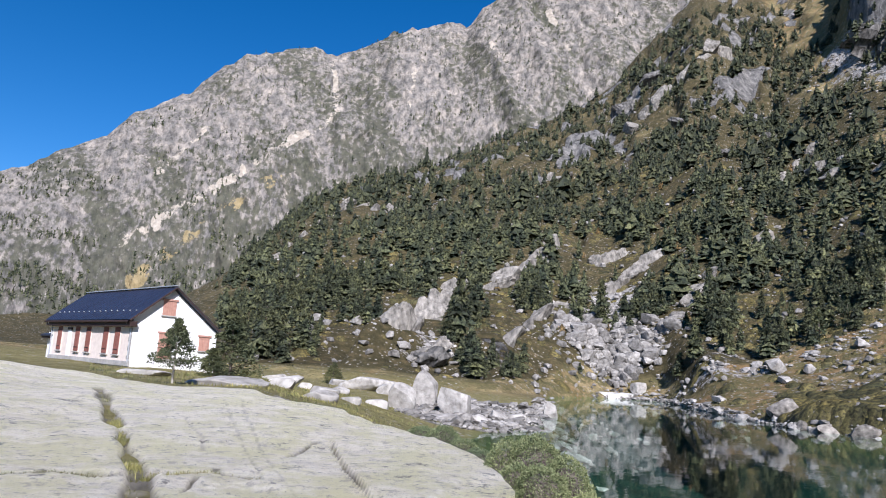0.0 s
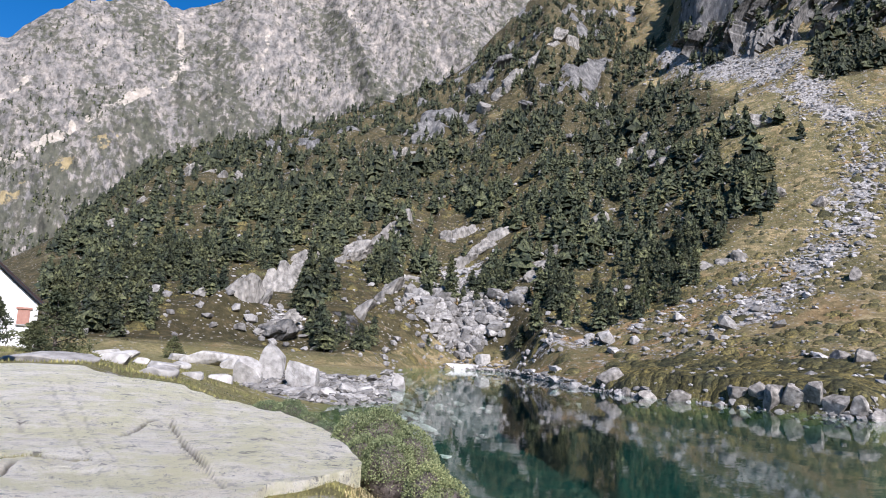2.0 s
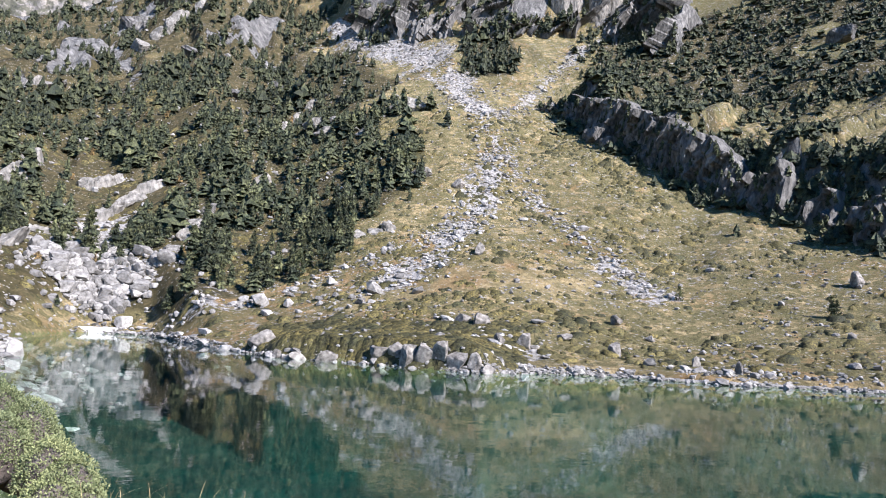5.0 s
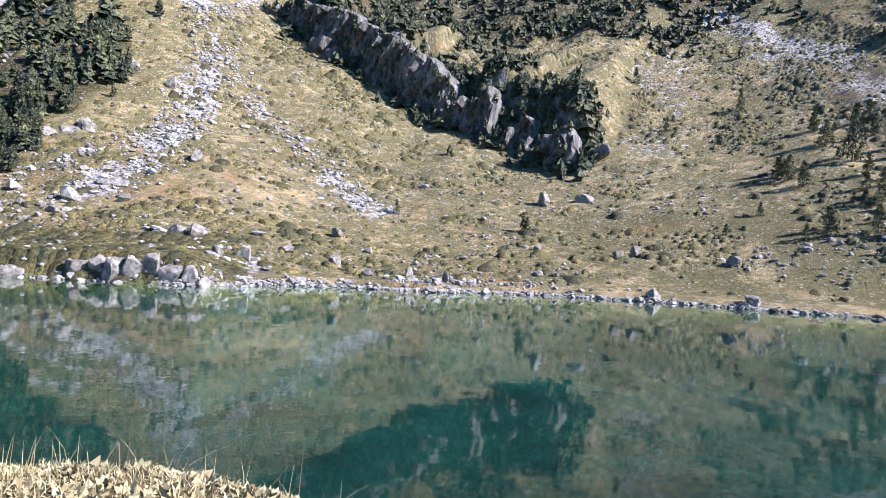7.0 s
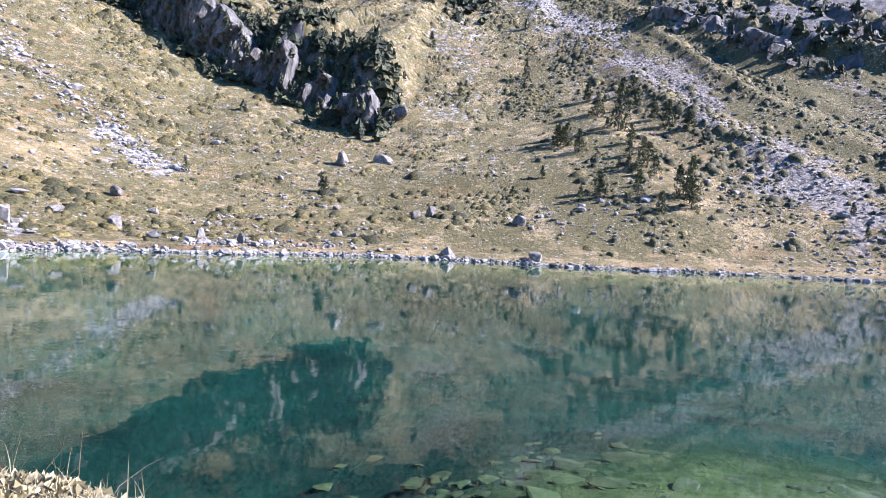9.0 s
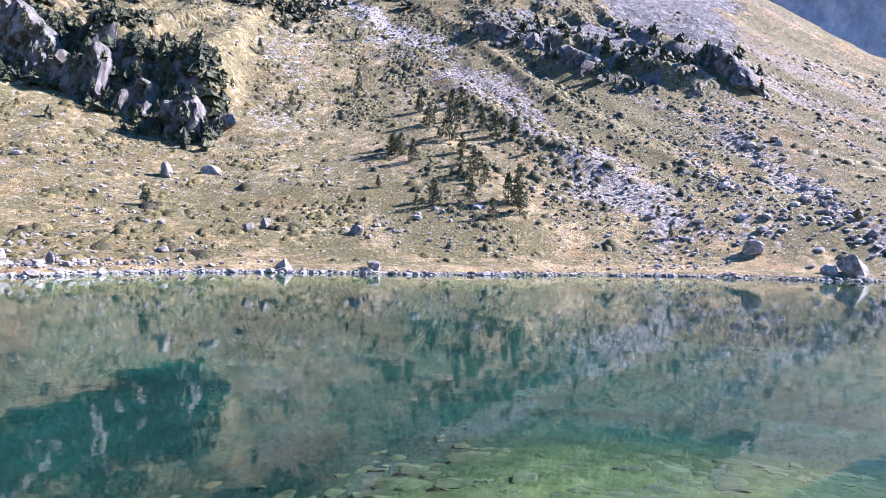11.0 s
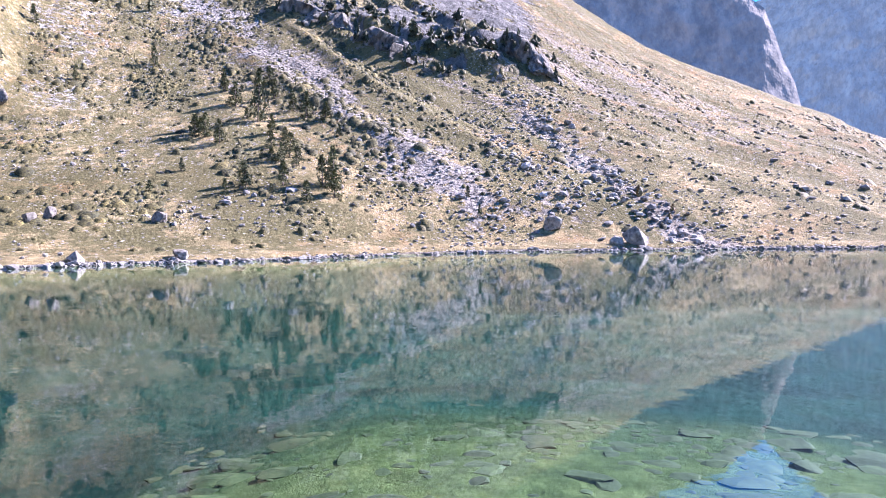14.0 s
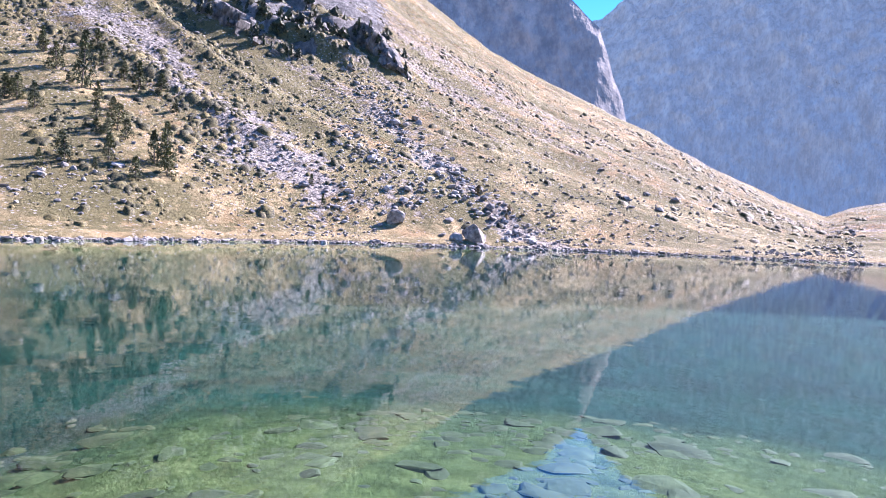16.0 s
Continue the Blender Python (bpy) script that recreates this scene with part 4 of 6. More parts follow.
# outcrops in the wood and on the slopes: bearing, distance, length, depth, height, and the tilt of their length
SLAB_LINES = (  # ends of each band of slabs as bearing and distance, blocks, their length and height
    (-3.8, 134, 1.5, 203, 7, 10, 6.5), (4.0, 198, 9.5, 262, 7, 11, 6), (5.0, 148, 10.4, 200, 6, 8, 4.5), (12.3, 238, 14.5, 252, 3, 9, 5), (13.5, 212, 17.1, 232, 5, 9, 5.5), (18.7, 178, 21.4, 206, 4, 8, 6.5),
    (32.9, 173, 36.1, 177, 3, 6, 4.5), (14.7, 430, 23.0, 500, 8, 18, 10), (-2.1, 130, 0.8, 139, 3, 6, 4), (7.8, 368, 10.4, 380, 3, 12, 7), (-8.9, 362, -4.2, 330, 4, 12, 6), (24.1, 228, 25.5, 236, 2, 7, 5), (-14, 300, -10, 330, 4, 11, 6),
    (26, 300, 29, 330, 3, 9, 6))
SLAB_ROCKS = []
for a0, r0, a1, r1, count, w, h in SLAB_LINES:
    for k in range(count):
        t = (k + 0.5) / count
        SLAB_ROCKS.append((a0 + (a1 - a0) * t + rng.normal(0, 0.15), r0 + (r1 - r0) * t, w * rng.uniform(0.45, 1.0), w * 0.9, h * rng.uniform(0.6, 1.5), rng.uniform(-60, -26)))
SLAB_ROCKS = tuple(SLAB_ROCKS)
BLOCK_ROCKS = ((29.4, 289, 15, 9, 7, 3), (30.7, 288, 10, 8, 5, 3), (30.0, 274, 9, 7, 4.5, 3), (36.5, 280, 17, 10, 7, 14), (15.0, 500, 26, 14, 14, -20), (16.8, 505, 20, 14, 12, -20), (-0.4, 131, 8, 6, 4, -20), (52.2, 259, 10, 8, 8, -12),
               (53.4, 254, 7, 7, 6, -8), (75.2, 196, 8, 6, 5, 10), (70.3, 340, 14, 10, 9, -10), (38.2, 214, 7, 5, 3.4, 8), (33.4, 262, 9, 6, 4, -6), (22.5, 330, 11, 7, 5, 6), (19.0, 390, 13, 8, 6, 4), (25.6, 360, 10, 7, 5, -4))
for az, r, w, d, h, roll in SLAB_ROCKS + BLOCK_ROCKS:
    x, y = plan(az, r)
    g = float(ground_z(x, y)[0])
    label = "pale sloping granite slab showing between the pines" if roll < -15 else "fissured grey granite outcrop breaking through the slope"
    ob = thing("rock_outcrop", label, "rock", "outcrops on the slope", me=(PALE_MESHES if roll < -25 or 28 < az < 40 else CRAG_MESHES)[rng.integers(5)])
    lying = roll < -25
    # the cliff bands break off towards the west, the rest lies across the slope
    turn = 80 + rng.uniform(-10, 10) if 50 < az < 76 else -az + rng.uniform(-12, 12)
    k = 1.3 if lying else 1.0
    up = -0.18 if lying else 0.16
    ob.matrix_world = pose(x, y, g + h * up, rng.uniform(-8, 8), roll, turn) @ Matrix.Diagonal((w / 2 * k, d / 2, h * (0.5 if lying else 0.62), 1))

for az, r, w, h in ((49.0, 378, 13, 44), (50.0, 382, 14, 50), (52.4, 379, 10, 40), (53.4, 382, 11, 40), (54.6, 386, 10, 30), (51.4, 402, 14, 46)):
    x, y = plan(az, r)
    ob = thing("rock_outcrop", "pale granite buttress beside the shaded cliff", "rock", "buttresses of the cliff", me=PALE_MESHES[rng.integers(5)])
    ob.matrix_world = pose(x, y, float(ground_z(x, y)[0]) + h * 0.1, rng.uniform(-8, 8), rng.uniform(-6, 6), rng.uniform(-20, 20)) @ Matrix.Diagonal((w / 2, w / 2, h * 0.55, 1))


def facets(U, Z, width, tilt, rng):
    """Broken planes over a wall: each cell has its own offset and slope, with sharp steps between cells."""
    lo, hi, top = U.min() - width, U.max() + width, Z.max() + width
    n = int((hi - lo) * (top + 2 * width) / (width * width * 2.6)) + 4
    cu, cz = rng.uniform(lo, hi, n), rng.uniform(-width, top, n)
    off, tu, tz = rng.normal(0, 0.22, n) * width, rng.normal(tilt, 0.35, n), rng.normal(-0.1, 0.3, n)
    best, out = np.full(U.shape, 1e9), np.zeros(U.shape)
    for k in range(n):
        du, dz = U - cu[k], Z - cz[k]
        d = du * du + 0.12 * dz * dz
        near = d < best
        best = np.where(near, d, best)
        out = np.where(near, off[k] + tu[k] * du + tz[k] * dz, out)
    return out


def cliff(name, label, foot, tall, lean, width, tilt, slant, gaps, material, seed, step, growth):
    """A rock wall along a line of (bearing, distance) points: broken planes, ledges and a ragged top. The planes turn towards one side by their tilt."""
    rng = np.random.default_rng(seed)
    p = np.array([plan(a, r) for a, r in foot])
    seg = np.concatenate([[0], np.cumsum(np.hypot(*np.diff(p, axis=0).T))])
    u = np.arange(0, seg[-1], step)
    bx, by = np.interp(u, seg, p[:, 0]), np.interp(u, seg, p[:, 1])
    tx, ty = np.gradient(bx), np.gradient(by)
    k = np.ones(25) / 25
    tx, ty = np.convolve(np.pad(tx, 12, "edge"), k, "valid"), np.convolve(np.pad(ty, 12, "edge"), k, "valid")
    n = np.hypot(tx, ty)
    nx, ny = -ty / n, tx / n
    flip = np.sign(nx * -bx + ny * -by)
    nx, ny = nx * flip, ny * flip
    hgt = np.interp(u, seg, tall) * (0.25 + 0.85 * smooth(-0.4, 0.3, fbm(u, u * 0, gaps, 4, seed)))
    rows = max(20, int(max(tall) / 0.9))
    v = np.concatenate([np.linspace(-0.12, 1, rows), [1.03, 1.0, 0.85]])
    back = np.concatenate([np.zeros(rows), [0.1, 0.35, 0.7]])
    U, V = np.meshgrid(u, v, indexing="ij")
    Z = V * hgt[:, None]
    wig = 0.12 * width * fbm(U, Z, width * 1.6, 3, seed + 1)
    S = U + wig
    out = facets(S, Z, width, tilt, rng) + facets(S, Z, width * 0.4, tilt * 0.6, rng) * 0.8 + 0.6 * width * fbm(U, Z * 0.4, width * 5, 2, seed + 6) + 0.35 * fbm(U, Z, 1.6, 2, seed + 7)
    out = out * (0.35 + 0.65 * smooth(-0.1, 0.25, V)) - lean * Z - back[None] * hgt[:, None]
    ends = smooth(0, 12, U) * smooth(0, 12, seg[-1] - U)
    B = np.clip(U + slant * Z * smooth(0, 1, V), 0, u[-1])
    X = np.interp(B, u, bx) + np.interp(B, u, nx) * out
    Y = np.interp(B, u, by) + np.interp(B, u, ny) * out
    base = ground_z(bx + nx * 3, by + ny * 3)
    Z = base[:, None] + Z * (0.2 + 0.8 * ends) + 0.1 * width * smooth(0.5, 1, V) * facets(S, Z * 0.2, width * 0.6, 0.0, rng)
    spots = np.stack([X, Y, Z], -1)
    ledge = spots[:, int(rows * 0.3):rows].reshape(-1, 3)
    thing(name, label, "cliff", me=mesh_of(name, spots.reshape(-1, 3), grid_faces(len(u), len(v)), material, flat=True))
    return ledge[rng.integers(0, len(ledge), int(seg[-1] * growth))]


ledges = []
ledges += [cliff("cliff", "fissured dark granite cliff band above the grassy fan", [(47.6, 300), (49.8, 286), (54.5, 250.5), (58.9, 233.5), (64.3, 216.5), (68.8, 204.5), (72, 192), (74.6, 189)], [6, 11, 15, 16, 16, 15, 12, 4], 0.02, 4, 0.2, 0.3, 14, M_CRAG, 410, 0.6, 1.8)]
ledges += [cliff("cliff", "tall dark shaded cliff with slanting ribs under the crest", [(31.6, 424), (32.6, 408), (36, 384), (39, 371), (43, 367), (46, 364), (50, 373), (55, 368), (58.5, 350)], [10, 36, 50, 58, 60, 56, 48, 26, 8], 0.36, 8.5, 1.0, 0.7, 60, M_CRAG, 420, 0.8, 1.5)]
ledges += [cliff("cliff", "low grey cliff with pines on the eastern slope", [(93.5, 268), (95, 258), (99.7, 242), (104.2, 230), (108.8, 221), (110.6, 217)], [2, 5, 7, 7, 5, 2], 0.25, 5, 0.4, 0.3, 13, M_CRAG, 430, 0.7, 0.4)]
ledges += [cliff("cliff", "short grey rock step high on the eastern slope", [(109.5, 250), (112, 241), (116.2, 231), (117.4, 228)], [2, 7, 6, 2], 0.25, 4, 0.4, 0.3, 10, M_CRAG, 440, 0.7, 0.8)]


def scatter_rocks(name, label, spots, sizes, material, rng, level=1, flat=0.6, sink=0.25, z=None):
    """Many loose stones in one mesh. spots: x, y; sizes: metres across."""
    base = [rock_shape(rng, level, 10, 0.0, (0.5, 0.8)) for _ in range(10)]
    x, y = spots
    n = len(x)
    z = ground_z(x, y) if z is None else z
    kind = rng.integers(0, len(base), n)
    nv = len(base[0][0])
    v = np.array([b[0] for b in base])[kind]
    s = sizes[:, None] / 2 * np.stack([rng.uniform(0.7, 1.3, n), rng.uniform(0.7, 1.2, n), rng.uniform(flat * 0.7, flat * 1.3, n)], -1)
    v = v * s[:, None, :]
    a, b = rng.uniform(0, 6.283, n), rng.normal(0, 0.25 if flat > 0.2 else 0.09, n)
    ca, sa_, cb, sb = np.cos(a), np.sin(a), np.cos(b), np.sin(b)
    vx, vy, vz = v[..., 0], v[..., 1], v[..., 2]
    vx, vz = vx * cb[:, None] + vz * sb[:, None], vz * cb[:, None] - vx * sb[:, None]
    vx, vy = vx * ca[:, None] - vy * sa_[:, None], vx * sa_[:, None] + vy * ca[:, None]
    v = np.stack([vx + x[:, None], vy + y[:, None], vz + (z + s[:, 2] * (1 - 2 * sink))[:, None]], -1)
    f = np.array([bb[1] for bb in base])[kind] + (np.arange(n) * nv)[:, None, None]
    return thing(name, label, "stones", kind="stuff", me=mesh_of(name, v.reshape(-1, 3), f.reshape(-1, 3), material, flat=True))


def along(pts, width, n, rng):
    """Random places along a line of (bearing, distance) points."""
    p = np.array([plan(a, r) for a, r in pts])
    seg = np.hypot(*np.diff(p, axis=0).T)
    t = rng.uniform(0, seg.sum(), n)
    k = np.clip(np.searchsorted(np.cumsum(seg), t), 0, len(seg) - 1)
    u = (t - np.concatenate([[0], np.cumsum(seg)])[k]) / seg[k]
    q = p[k] + (p[k + 1] - p[k]) * u[:, None]
    return q[:, 0] + rng.normal(0, width * 0.42, n), q[:, 1] + rng.normal(0, width * 0.42, n)


def lognormal(rng, n, mid, spread, top):
    return np.minimum(mid * np.exp(rng.normal(0, spread, n)), top)


rng = np.random.default_rng(21)
xs, ys, ss = [], [], []
for pts, width in STONE_RUNS:
    p = np.array([plan(a, r) for a, r in pts])
    n = int(np.hypot(*np.diff(p, axis=0).T).sum() * width * 0.6)
    x, y = along(pts, width * 1.2, n, rng)
    x2, y2 = along(pts, width * 2.6, n // 3, rng)
    x, y, n = np.concatenate([x, x2]), np.concatenate([y, y2]), n + n // 3
    xs.append(x), ys.append(y), ss.append(lognormal(rng, n, 0.75, 0.45, 3.0))
xs, ys, ss = np.concatenate(xs), np.concatenate(ys), np.concatenate(ss) * 1.15
east = xs > 2.5 * np.abs(ys)
scatter_rocks("scree", "pale broken stones in the gullies of the fan", (xs[~east], ys[~east]), ss[~east], M_SCREE, rng)
scatter_rocks("talus", "grey broken stones in bands down the talus", (xs[east], ys[east]), ss[east] * 0.5, M_TALUS, rng, 1, 0.35)
n = 620
x, y = along(((13.9, 184), (13.0, 176), (12.2, 168)), 12, n, rng)
x2, y2 = along(((12, 170), (17.5, 172)), 8, 500, rng)
scatter_rocks("block_field", "heap of large white granite blocks above the outlet", (np.concatenate([x, x2]), np.concatenate([y, y2])), lognormal(rng, n + 500, 1.3, 0.6, 4.6), M_BLOCK, rng, 2, 0.75)
# stones along the water's edge
n = 5600
a = rng.uniform(13.5, 156, n)
a = a[rng.uniform(0, 1, n) < 0.25 + 0.75 * smooth(-0.3, 0.3, fbm(a, a * 0, 3.0, 3, 64)) * np.where((a > 58) & (a < 156), 0.45, 1.0)]
n = len(a)
r = far_shore(a) + rng.normal(0.3, 0.7, n) + np.where((a > 44) & (a < 56), rng.uniform(-0.5, 2.5, n), 0)
scatter_rocks("shore_stones", "line of pale stones along the waterline", plan(a, r), lognormal(rng, n, 0.45, 0.55, 1.9), M_BLOCK, rng, 1, 0.6)
n = 1500
a, r = rng.uniform(-3, 12.5, n), rng.uniform(55, 86, n)
r = np.where(a > 4, r + (a - 4) * 0.8, r)
scatter_rocks("spit_stones", "flat white stones covering the low spit", plan(a, r), lognormal(rng, n, 0.65, 0.5, 2.4), M_BLOCK, rng, 1, 0.4)
n = 700
a, r = rng.uniform(8, 24, n), rng.uniform(-4, 3, n)
r = np.where(a < 13.5, 98 + (a - 8) * 10 + r * 3, far_shore(a) + r)
scatter_rocks("outlet_stones", "white stones and slabs beside the outlet", plan(a, r), lognormal(rng, n, 0.85, 0.5, 2.8), M_BLOCK, rng, 1, 0.45)
# loose stones over the open slopes
n = 34000
a = rng.uniform(18, 152, n)
r = far_shore(a) + 3 + 230 * rng.uniform(0, 1, n) ** 1.5
x, y = plan(a, r)
keep = rng.uniform(0, 1, n) < np.where(a > 86, 0.45, 0.42) * smooth(-0.2, 0.35, fbm(x, y, 18, 3, 81)) * (1 - 0.8 * woodland(a, r))
for name, label, pick, material in (("slope_stones", "scattered loose stones in the grass", keep & (a < 86), M_BLOCK), ("talus_stones", "lichened loose stones over the talus", keep & (a >= 86), M_TALUS)):
    scatter_rocks(name, label, (x[pick], y[pick]), lognormal(rng, pick.sum(), 0.55, 0.5, 2.6), material, rng, 1, 0.6)
n = 1500
a, r = rng.uniform(-16, 36, n), rng.uniform(125, 470, n)
x, y = plan(a, r)
scatter_rocks("wood_stones", "pale blocks lying between the pines", (x, y), lognormal(rng, n, 1.3, 0.5, 4.0), M_BLOCK, rng, 1, 0.7)
# stones on the lake bed in front of the lookout
n = 3800
a, r = rng.uniform(62, 158, n), 6.5 + 32 * rng.uniform(0, 1, n) ** 1.2
x, y = plan(a, r)
keep = rng.uniform(0, 1, n) < (0.15 + 0.85 * smooth(-0.1, 0.35, fbm(x, y, 6, 3, 83))) * smooth(38, 16, r)
scatter_rocks("bed_stones", "algae-covered stones on the shallow lake bed", (x[keep], y[keep]), lognormal(rng, keep.sum(), 0.55, 0.6, 2.2), M_WET, rng, 2, 0.15, 0.5)


# ------------------------------------------------------------------ pines
def tuft_cloud(rng, centres, radii, per, size, flat=0.38, wide=0.28):
    """Small leaf triangles gathered in clumps. Returns vertices and triangles."""
    n = len(centres)
    d = rng.normal(size=(n, per, 3))
    d /= np.linalg.norm(d, axis=2, keepdims=True)
    d *= rng.uniform(0.35, 1.0, (n, per, 1)) ** 0.5
    c = centres[:, None] + d * radii[:, None, None] * np.array([1, 1, flat])
    out = d + rng.normal(0, 0.5, d.shape)
    out /= np.linalg.norm(out, axis=2, keepdims=True)
    side = np.cross(out, rng.normal(size=out.shape))
    side /= np.linalg.norm(side, axis=2, keepdims=True)
    k = size * rng.uniform(0.6, 1.4, (n, per, 1))
    tri = np.stack([c - side * k * wide, c + side * k * wide, c + out * k * 1.15], 2)
    return tri.reshape(-1, 3), np.arange(n * per * 3).reshape(-1, 3)


def limb(p, q, r0, r1, sides=5):
    """A tapered branch from p to q."""
    p, q = np.asarray(p, float), np.asarray(q, float)
    ax = (q - p) / np.linalg.norm(q - p)
    u = np.cross(ax, [0.3, 0.5, 0.81])
    u /= np.linalg.norm(u)
    w = np.cross(ax, u)
    t = np.arange(sides) * 2 * np.pi / sides
    ring = np.cos(t)[:, None] * u + np.sin(t)[:, None] * w
    v = np.concatenate([p + ring * r0, q + ring * r1])
    i = np.arange(sides)
    j = (i + 1) % sides
    return v, np.stack([i, j, j + sides, i + sides], -1)


def joined(pieces):
    vs, fs, n = [], [], 0
    for v, f in pieces:
        vs.append(v), fs.append(f + n)
        n += len(v)
    return np.concatenate(vs), np.concatenate(fs)


def tier(rng, x, y, z0, z1, radius, sides):
    """One storey of branches: a ragged, drooping skirt."""
    a = np.arange(sides) * 2 * np.pi / sides + rng.uniform(0, 6.283)
    long = radius * np.where(np.arange(sides) % 2, rng.uniform(0.45, 0.75, sides), rng.uniform(0.85, 1.3, sides))
    rim = np.stack([x + long * np.cos(a), y + long * np.sin(a), z0 + (z1 - z0) * rng.uniform(-0.2, 0.25, sides)], -1)
    v = np.concatenate([rim, [[x, y, z1]]])
    k = np.arange(sides)
    q = (k + 1) % sides
    return v, np.stack([k, q, k * 0 + sides], -1)


def pine_shape(rng, tiers, sides, clumps, per, size, spread=0.23, bare=0.12, branches=9):
    """A mountain pine one unit high: trunk with limbs, and a ragged crown of storeys with loose tufts."""
    lean = rng.normal(0, 0.02, 2)
    full = rng.uniform(0.45, 0.75)
    crown = []
    for k in range(tiers):
        t = k / tiers
        h = bare + (0.97 - bare) * t
        rad = spread * np.interp(t, [0, 0.15, 0.5, 1.0], [0.8, 1.0, full, 0.12]) * rng.uniform(0.8, 1.15)
        off = rng.normal(0, 0.12 * rad, 2)
        crown.append(tier(rng, lean[0] * h + off[0], lean[1] * h + off[1], h, min(0.99, h + (0.97 - bare) * 1.9 / tiers), rad, sides))
    t = rng.uniform(0, 1, clumps) ** 0.9
    h = bare + (0.96 - bare) * t
    rr = np.interp(t, [0, 0.15, 0.5, 1.0], [0.8, 1.0, full, 0.08]) * spread * rng.uniform(0.5, 1.15, clumps)
    a = rng.uniform(0, 6.283, clumps)
    c = np.stack([rr * np.cos(a) + lean[0] * h, rr * np.sin(a) + lean[1] * h, h], -1)
    crown.append(tuft_cloud(rng, c, (0.02 + 0.2 * spread * (1 - t)) * rng.uniform(0.7, 1.2, clumps), per, size))
    crown = joined(crown)
    top = np.array([lean[0], lean[1], 0.97])
    wood = [limb((0, 0, -0.06), top * 0.5, 0.021, 0.014, 6), limb(top * 0.5, top, 0.014, 0.003, 6)]
    for _ in range(branches):
        u = rng.uniform(bare, 0.8)
        b = rng.uniform(0, 6.283)
        reach = spread * (1 - 0.7 * u) * rng.uniform(0.6, 0.95)
        wood.append(limb((lean[0] * u, lean[1] * u, u), (reach * np.cos(b), reach * np.sin(b), u + reach * 0.35), 0.007, 0.002, 4))
    return joined(wood), crown


trng = np.random.default_rng(31)
PINES = []
for k in range(8):
    wood, crown = pine_shape(trng, 9, 12, 60, 12, 0.045, trng.uniform(0.17, 0.26), trng.uniform(0.04, 0.14))
    PINES.append((mesh_of("trunk", *wood, M_BARK), mesh_of("crown", *crown, M_NEEDLE, flat=True)))


for k in range(3):
    wood, crown = pine_shape(trng, 0, 8, 170, 34, 0.032, 0.3, (0.3, 0.06, 0.1)[k], 14)
    PINES.append((mesh_of("trunk", *wood, M_DEAD if k == 0 else M_BARK), mesh_of("crown", *crown, M_OPEN, flat=True)))


for k in range(4):
    wood, crown = pine_shape(trng, 0, 8, 70, 14, 0.06, trng.uniform(0.2, 0.3), trng.uniform(0.03, 0.1))
    PINES.append((mesh_of("trunk", *wood, M_BARK), mesh_of("crown", *crown, M_OPEN, flat=True)))


def pine(az, r, height_, kind, label, group, rng, wide=1.0):
    x, y = plan(az, r)
    g = float(ground_z(x, y)[0])
    root = thing("pine_tree", label, "tree", group)
    root.matrix_world = pose(x, y, g - 0.05 * height_, rng.normal(0, 2), rng.normal(0, 2), rng.uniform(0, 360)) @ Matrix.Diagonal((height_ * wide, height_ * wide, height_, 1))
    under("trunk", PINES[kind][0], root)
    under("crown", PINES[kind][1], root)
    return root


# the wood on the western slope
n = 27000
a = trng.uniform(-34, 56, n)
r = np.sqrt(trng.uniform(118 ** 2, 600 ** 2, n))
dens = woodland(a, r)
x, y = plan(a, r)
_, rk = crags(a, r, x, y)
ok = trng.uniform(0, 1, n) < dens * (1 - 0.75 * rk * np.where((a > 29) & (r > 380), 0.1, 1.0)) * np.interp(r, [200, 330, 600], [1.0, 0.9, 0.65])
for az_, r_, w_, *_ in SLAB_ROCKS:
    # no tree hides the bare slabs
    ok &= ~((np.abs(a - az_) < np.degrees(w_ * 0.45 / r_)) & (r > r_ - 14) & (r < r_ + 3))
a, r = a[ok], r[ok]
order = np.argsort(r)
a, r = a[order], r[order]
tall = np.interp(r, [120, 200, 320, 450, 600], [5.4, 5.6, 5.8, 5.6, 5.4]) * np.exp(trng.normal(0, 0.36, len(r)))
tall = tall * np.where((a > 50) & (r > 280), 0.62, 1.0) * np.where((a > 50) & (r <= 280), 0.75, 1.0)
FRONT = 260
for i in range(FRONT):
    pine(a[i], r[i], tall[i], int(trng.integers(8)), "dark green mountain pine on the rocky slope", "pines of the wood", trng, trng.uniform(0.85, 1.25))
# a loose stand on the eastern bank
for k in range(24):
    az, dist = trng.normal(94, 3.4), trng.uniform(128, 205)
    pine(az - (dist - 165) * 0.035, dist, trng.uniform(2.0, 6.0), 11 + int(trng.integers(4)), "small dark pine in the stand on the eastern bank", "stand of pines on the eastern bank", trng, trng.uniform(0.9, 1.5))
